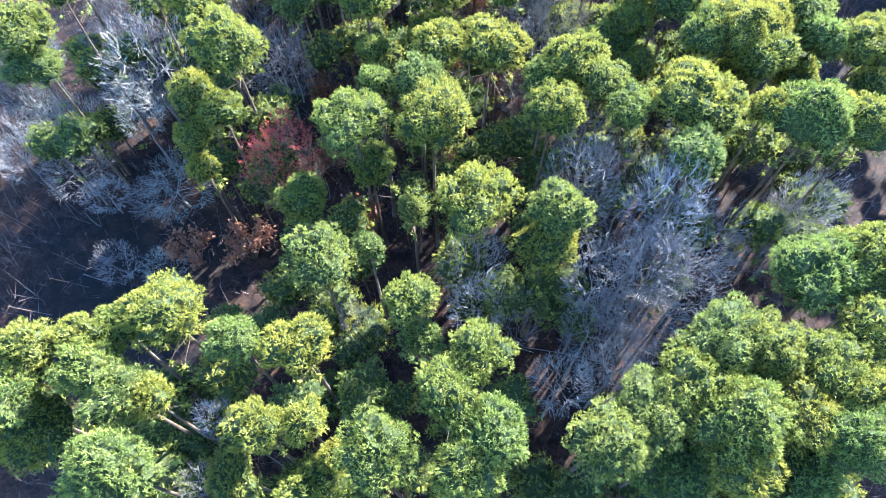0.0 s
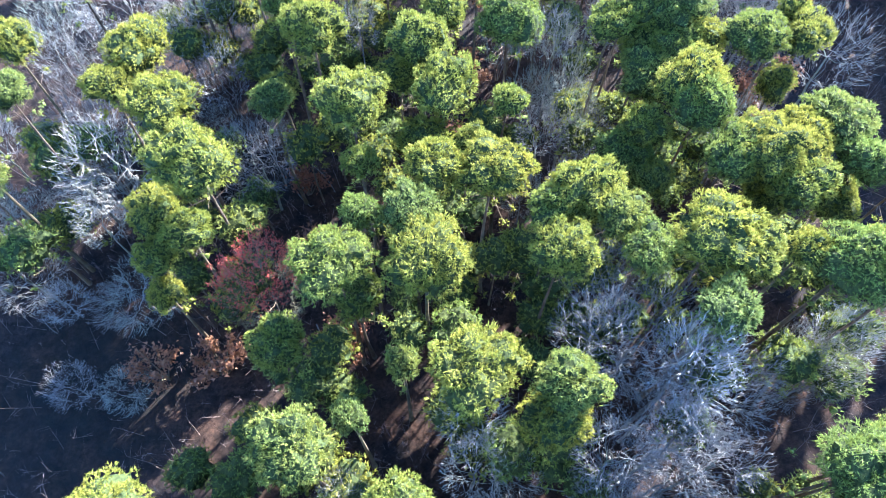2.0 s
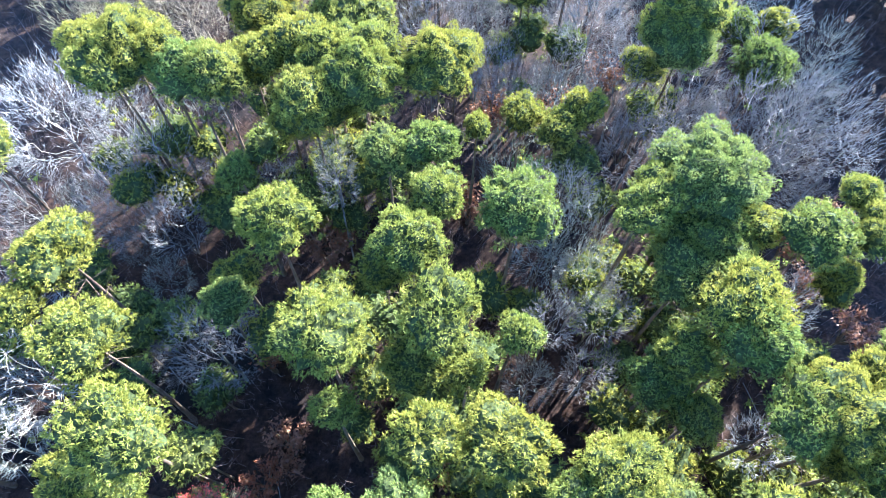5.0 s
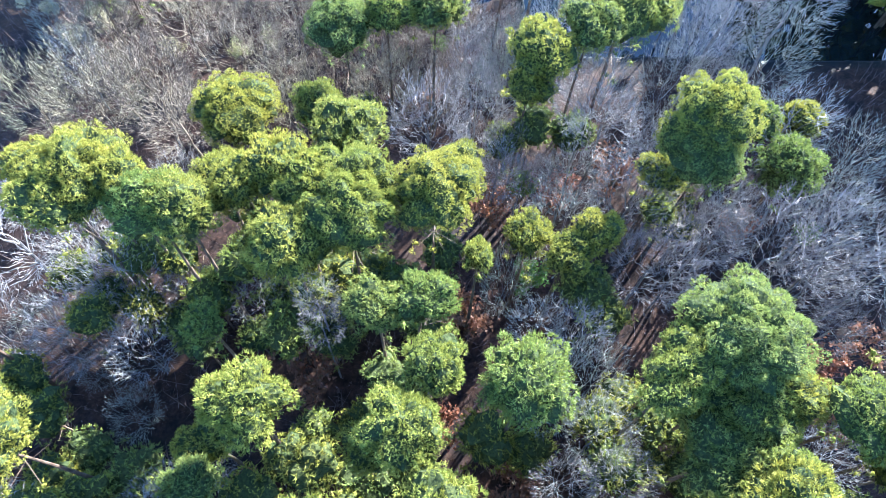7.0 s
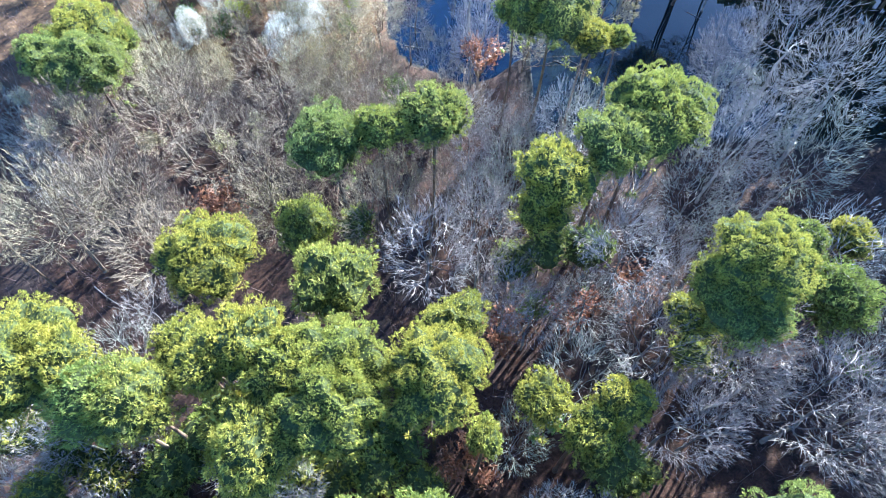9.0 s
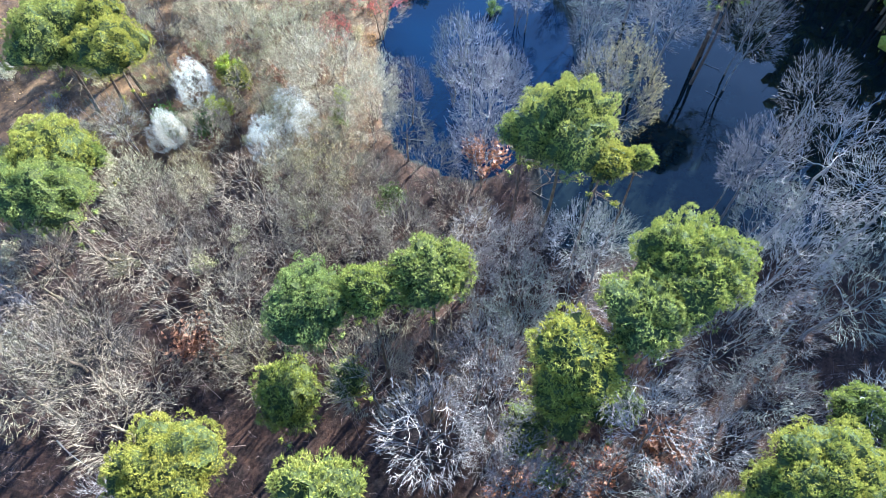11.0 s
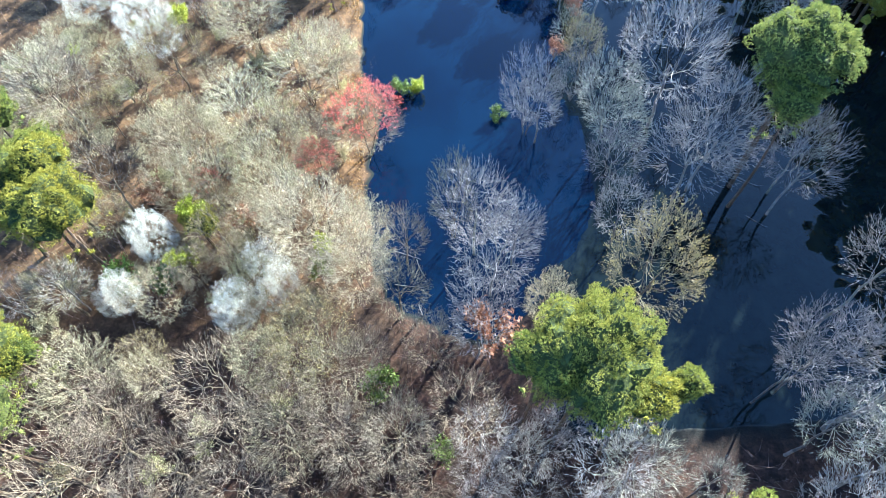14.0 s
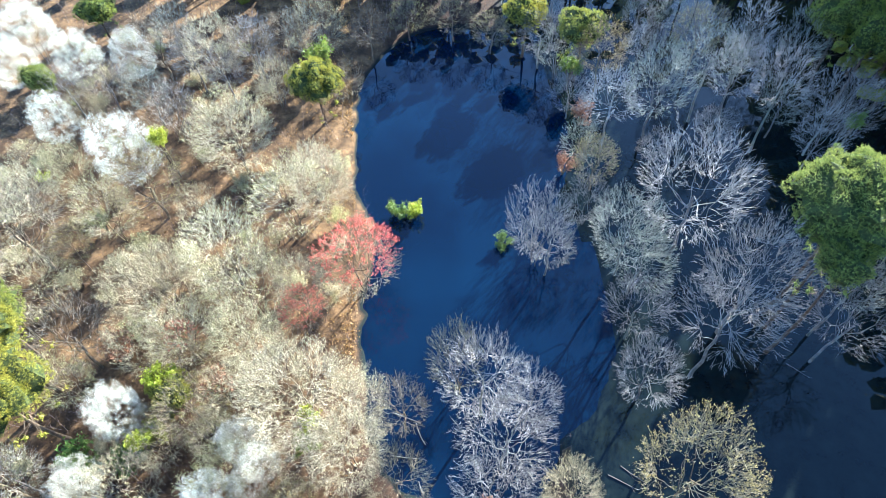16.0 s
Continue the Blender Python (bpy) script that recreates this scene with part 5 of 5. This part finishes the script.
young_pine(30.4, 31.2, 11.6, 2.7)
young_pine(35.1, 30.9, 9.1, 3.2)
young_pine(-31.3, 53.8, 12.0, 2.8)
young_pine(-26.0, 57.3, 7.4, 2.9)
young_pine(-30.4, 50.6, 10.3, 2.1)
young_pine(-20.0, 44.2, 12.7, 2.6)
young_pine(-28.1, 42.6, 9.6, 2.8)
young_pine(-21.5, 37.7, 7.3, 2.2)
young_pine(-10.2, 57.5, 11.0, 2.8)
young_pine(-7.2, 62.0, 6.9, 2.2)
young_pine(-1.9, 71.6, 7.4, 2.6)
young_pine(-5.5, 72.1, 10.7, 2.5)
young_pine(-13.5, 69.7, 10.7, 3.1)
young_pine(-10.3, 74.9, 12.0, 3.1)
young_pine(-3.0, 57.9, 8.0, 3.1)
young_pine(8.1, 59.5, 6.7, 2.7)
young_pine(0.3, 53.3, 6.1, 2.9)
young_pine(-6.0, 51.0, 9.6, 2.3)
young_pine(2.9, 52.7, 12.2, 2.6)
young_pine(-3.6, 44.8, 7.9, 3.0)
young_pine(0.7, 39.2, 7.9, 2.9)
young_pine(7.3, 42.2, 11.3, 3.1)
young_pine(-4.2, 39.1, 6.8, 2.0)
young_pine(11.8, 36.7, 8.3, 2.4)
young_pine(9.7, 39.6, 10.1, 3.0)
young_pine(15.2, 36.2, 7.7, 2.5)
young_pine(17.7, 36.5, 8.5, 2.2)
young_pine(23.1, 32.7, 12.1, 2.1)
young_pine(18.3, 61.0, 11.1, 2.2)
young_pine(17.8, 58.3, 8.8, 2.0)
young_pine(25.2, 57.0, 7.9, 2.5)
young_pine(18.5, 51.6, 10.2, 2.2)
young_pine(19.3, 44.4, 8.6, 3.0)
young_pine(15.0, 49.0, 9.0, 2.7)
young_pine(30.5, 54.9, 9.7, 2.7)
young_pine(31.5, 57.4, 8.1, 2.1)
young_pine(24.2, 40.6, 12.9, 2.1)
young_pine(30.5, 45.2, 8.1, 2.7)
young_pine(27.2, 39.7, 9.0, 2.1)
young_pine(-28.5, 72.7, 8.2, 2.4)
young_pine(-25.0, 71.6, 6.3, 2.6)
young_pine(-38.4, 62.9, 11.1, 2.6)
young_pine(-34.4, 62.0, 9.3, 2.7)
young_pine(-25.6, 77.1, 10.0, 2.5)
young_pine(-32.9, 78.5, 8.6, 2.3)
young_pine(-22.8, 69.4, 8.2, 2.6)
young_pine(-20.0, 82.9, 11.0, 2.4)
young_pine(-9.3, 81.1, 11.0, 3.2)
young_pine(-7.0, 76.4, 9.0, 2.8)
young_pine(16.9, 72.9, 6.5, 2.7)
young_pine(25.9, 85.8, 8.8, 2.3)
young_pine(27.5, 59.1, 8.0, 2.7)
young_pine(13.6, 61.6, 10.3, 2.6)
young_pine(16.7, 54.2, 6.4, 2.5)
young_pine(25.7, 53.8, 7.8, 2.6)
young_pine(-20.8, 50.9, 7.1, 2.4)
young_pine(-8.9, 97.2, 9.2, 2.4)
young_pine(10.0, 93.2, 12.0, 2.9)
young_pine(25.3, 82.9, 8.0, 2.3)
young_pine(31.3, 40.5, 12.9, 3.0)
young_pine(-41.6, 52.3, 10.8, 3.0)
young_pine(-37.6, 53.9, 12.3, 2.6)
young_pine(-41.4, 44.8, 9.0, 2.2)
young_pine(-40.1, 41.3, 12.2, 2.7)
young_pine(38.6, 42.8, 6.9, 3.0)
young_pine(41.6, 41.3, 9.9, 2.1)
young_pine(-15.0, 31.5, 9.0, 2.6)
young_pine(-11.0, 23.5, 9.0, 2.8)
young_pine(-16.4, 25.6, 8.0, 2.6)
young_pine(-7.8, 20.8, 9.0, 2.8)
young_pine(-17.6, 21.3, 8.0, 2.6)
young_pine(-22.1, 22.3, 7.0, 2.4)
young_pine(-9.2, 28.7, 8.0, 2.4)
young_pine(-30.5, 59.2, 7.0, 2.6)
young_pine(-32.6, 56.7, 8.0, 2.8)
young_pine(-10.9, 61.1, 8.0, 2.4)


# ---- undergrowth ----
def build_undergrowth():
    rng = random.Random(11)
    brush = Shape()
    for _ in range(22000):
        x, y = rng.uniform(-80, 75), rng.uniform(-5, 225)
        if wetness(x, y) > -0.05 or noise.noise(Vector((x * 0.12, y * 0.12, 7.0))) < rng.uniform(-0.5, 0.3) - 0.2:
            continue
        if ground_z(x, y) < 0 and (x > 13 or rng.random() < 0.6):
            continue
        open_bank = x < -9 and y > 140
        if open_bank and rng.random() < 0.6:
            continue
        base = Vector((x, y, ground_z(x, y) - 0.05))
        tall = rng.uniform(0.6, 2.2) if rng.random() < 0.6 else rng.uniform(2.2, 6.5)
        lean = unit(rng) * 0.35
        top = base + (Vector((0, 0, 1)) + Vector((lean.x, lean.y, 0))) * tall
        s = unit(rng).cross(Vector((0, 0, 1))).normalized() * (0.012 + 0.004 * tall)
        brush.tri(base - s, base + s, top)
        for _ in range(7):
            p = base.lerp(top, rng.uniform(0.25, 0.95))
            e = p + (unit(rng) + Vector((0, 0, 0.6))).normalized() * tall * rng.uniform(0.15, 0.4)
            s = (e - p).cross(unit(rng)).normalized() * 0.018
            brush.tri(p - s, p + s, e)
    tagged(new("undergrowth", brush.data("undergrowth", BRUSH_TWIG)), "tangle of thin leafless brush and saplings on the forest floor", "undergrowth", kind="stuff")
    grass = Shape()
    for _ in range(30000):
        y = rng.uniform(130, 235)
        x = rng.uniform(-75, -8) if rng.random() < 0.7 else -9.5 - 0.07 * max(0.0, y - 150) - abs(rng.gauss(0, 1.5))
        if wetness(x, y) > -0.01 or noise.noise(Vector((x * 0.2, y * 0.2, 2.0))) < rng.uniform(-0.4, 0.4) or rng.random() > (y - 128) / 20:
            continue
        leaf_at(grass, rng, Vector((x, y, ground_z(x, y))), rng.uniform(0.14, 0.32), Vector((0, 0, 1.2)))
    tagged(new("dry_grass", grass.data("dry_grass", DRY_GRASS)), "dry tan grass and leaves on the pond bank", "grass", kind="stuff")


build_undergrowth()


# ---- fallen wood ----
def fallen(x, y, turn, length, thick, pale=True):
    """A fallen stem or branch, slightly bent, with a few broken stubs."""
    rng = random.Random(int(abs(x) * 37 + y * 11))
    way = Vector((math.cos(radians(turn)), math.sin(radians(turn)), 0))
    root = new("fallen_log" if thick > 0.11 else "fallen_branch")
    base = max(ground_z(x, y), WATER_LEVEL) + thick * 0.8
    root.location = (x, y, base)
    stem = Shape()
    side = Vector((-way.y, way.x, 0)) * rng.uniform(-0.06, 0.06) * length
    points = [way * length * (i / 5 - 0.5) + side * math.sin(3.1 * i / 5) + Vector((0, 0, 0.1 * thick * i)) for i in range(6)]
    stem.tube(points, [thick * (1 - 0.11 * i) for i in range(6)], 6)
    new("stem", stem.data("stem", GREY_BARK if pale else PINE_BARK)).parent = root
    for i in range(4):
        p = points[rng.randrange(2, 6)]
        stub = Shape()
        e = p + (way * 0.8 + unit(rng) * 0.8 + Vector((0, 0, 0.5))).normalized() * length * rng.uniform(0.1, 0.28)
        stub.tube([p, e], [thick * 0.4, thick * 0.12], 4)
        new("stub", stub.data("stub", GREY_BARK if pale else PINE_BARK)).parent = root
    text = "fallen pale dead " if pale else "fallen brown "
    return tagged(root, text + ("log lying on the ground" if thick > 0.11 else "branch lying in the brush"), "fallen wood", "fallen wood of the forest floor")


fallen(11.9, 21.6, -11, 7.8, 0.07)
fallen(7.8, 22.2, -21, 2.5, 0.06)
fallen(-33.7, 45.6, 3, 3.8, 0.07)
fallen(-35.8, 49.1, 14, 4.9, 0.06)
fallen(-50.8, 34.4, 14, 0.6, 0.05)
fallen(-13.7, 37.5, -64, 2.7, 0.08)
fallen(-33.4, 48.6, -44, 2.7, 0.06)
fallen(-41.6, 55.5, 1, 5.9, 0.05)
fallen(-27.3, 54.1, -40, 3.8, 0.07)
fallen(-43.8, 38.3, -38, 3.2, 0.05)
fallen(-40.6, 30.4, -14, 4.6, 0.05)
fallen(-25.5, 49.4, -23, 2.3, 0.08)
fallen(32.4, 51.3, -79, 5.8, 0.06)
fallen(-15.5, 42.7, -73, 3.5, 0.06)
fallen(-18.6, 56.8, -59, 3.2, 0.05)
fallen(-33.1, 80.0, -52, 7.2, 0.08)
fallen(-15.9, 58.7, -50, 5.8, 0.07)
fallen(-33.7, 62.1, -39, 3.3, 0.07)
fallen(-32.3, 71.7, 74, 2.5, 0.05)
fallen(-17.8, 55.4, -47, 2.9, 0.06)
fallen(-42.2, 69.3, -32, 4.9, 0.07)
fallen(-47.5, 72.8, -29, 3.5, 0.07)
fallen(18.2, 87.7, 10, 3.8, 0.07)
fallen(14.3, 81.0, 34, 3.1, 0.07)
fallen(-6.8, 100.6, 62, 5.2, 0.06)
fallen(12.1, 124.9, -36, 5.3, 0.06)
fallen(-37.4, 92.9, -33, 5.0, 0.08)
fallen(39.9, 148.0, -35, 2.6, 0.06)
fallen(-3.8, 138.6, -23, 3.3, 0.06)
fallen(-3.7, 134.4, -9, 3.3, 0.07)
fallen(-2.3, 136.8, -68, 2.6, 0.05)
fallen(-2.3, 131.2, -70, 1.6, 0.05)
fallen(-13.1, 154.4, 1, 2.1, 0.10, False)
fallen(17.7, 131.0, -31, 3.0, 0.07)
fallen(18.8, 131.8, -40, 2.5, 0.06)
fallen(39.0, 141.9, -44, 2.5, 0.05)
fallen(-18.2, 163.7, 54, 3.3, 0.07, False)


# ---- the wood goes on around, added mostly out of view to cast shade ----
def build_far_shade_woods():
    rng = random.Random(21)
    woods, stems = Shape(), Shape()
    spots = []
    for _ in range(3800):
        x, y = rng.uniform(-125, 130), rng.uniform(-60, 275)
        if -70 < x < 63 and -14 < y < 214:
            continue
        if rng.random() > (1.0 if 63 < x < 84 else 0.11):  # thickest on the sunny side, to shade the clearing
            continue
        spots.append((x, y))
    # extra unseen rows that block the sun from the clearing and the far bank
    spots += [(64 + rng.uniform(0, 5), 100 + 1.9 * i) for i in range(60)]
    spots += [(-45 + 2.2 * i, 217.5 + rng.uniform(0, 7)) for i in range(42)]
    for x, y in spots:
        if 63 < x < 84 and y < 175:  # the shading belt steps back from the clearing, out of view
            x += 3.5
        if y > 205 and x < 50:
            r, tall = rng.uniform(2.2, 3.2), rng.uniform(14, 19)
        else:
            r, tall = rng.uniform(2.6, 4.0), rng.uniform(23, 29)
        if 66 < x < 91 and 60 < y < 245:
            r, tall = rng.uniform(3.0, 4.2), rng.uniform(28, 33)
        foot = Vector((x, y, ground_z(x, y) - 0.3))
        stems.tube([foot, foot + Vector((0, 0, tall))], [0.28, 0.06], 4)
        edge = 63 < x < 91 or (y > 205 and -32 < x < 12)
        for i in range(16 if edge else 5):
            a, out = rng.uniform(0, 6.28), rng.uniform(0.1, 0.8 if edge else 0.55) * r
            p = foot + Vector((math.cos(a) * out, math.sin(a) * out, tall - r * 0.4 - i * (tall / 18 if edge else 0.75 * r)))
            if edge:
                tuft_mass(woods, rng, p, r * (rng.uniform(0.32, 0.55) if x > 63 else rng.uniform(0.5, 0.75)), 20 if y > 20 else 6, 0.42, (0.5, 0.95))
            else:
                tuft_mass(woods, rng, p, r * rng.uniform(0.5, 0.8), 8, 0.9, (0.5, 0.95))
    ob = new("far_woods", woods.data("far_woods", NEEDLES))
    trunks = new("trunks", stems.data("trunks", PINE_BARK))
    trunks.parent = ob
    trunks["kind"] = "stuff"
    tagged(ob, "pine woods going on beyond the pond and the strip, added mostly out of view to cast shade", "woods", kind="stuff")


build_far_shade_woods()
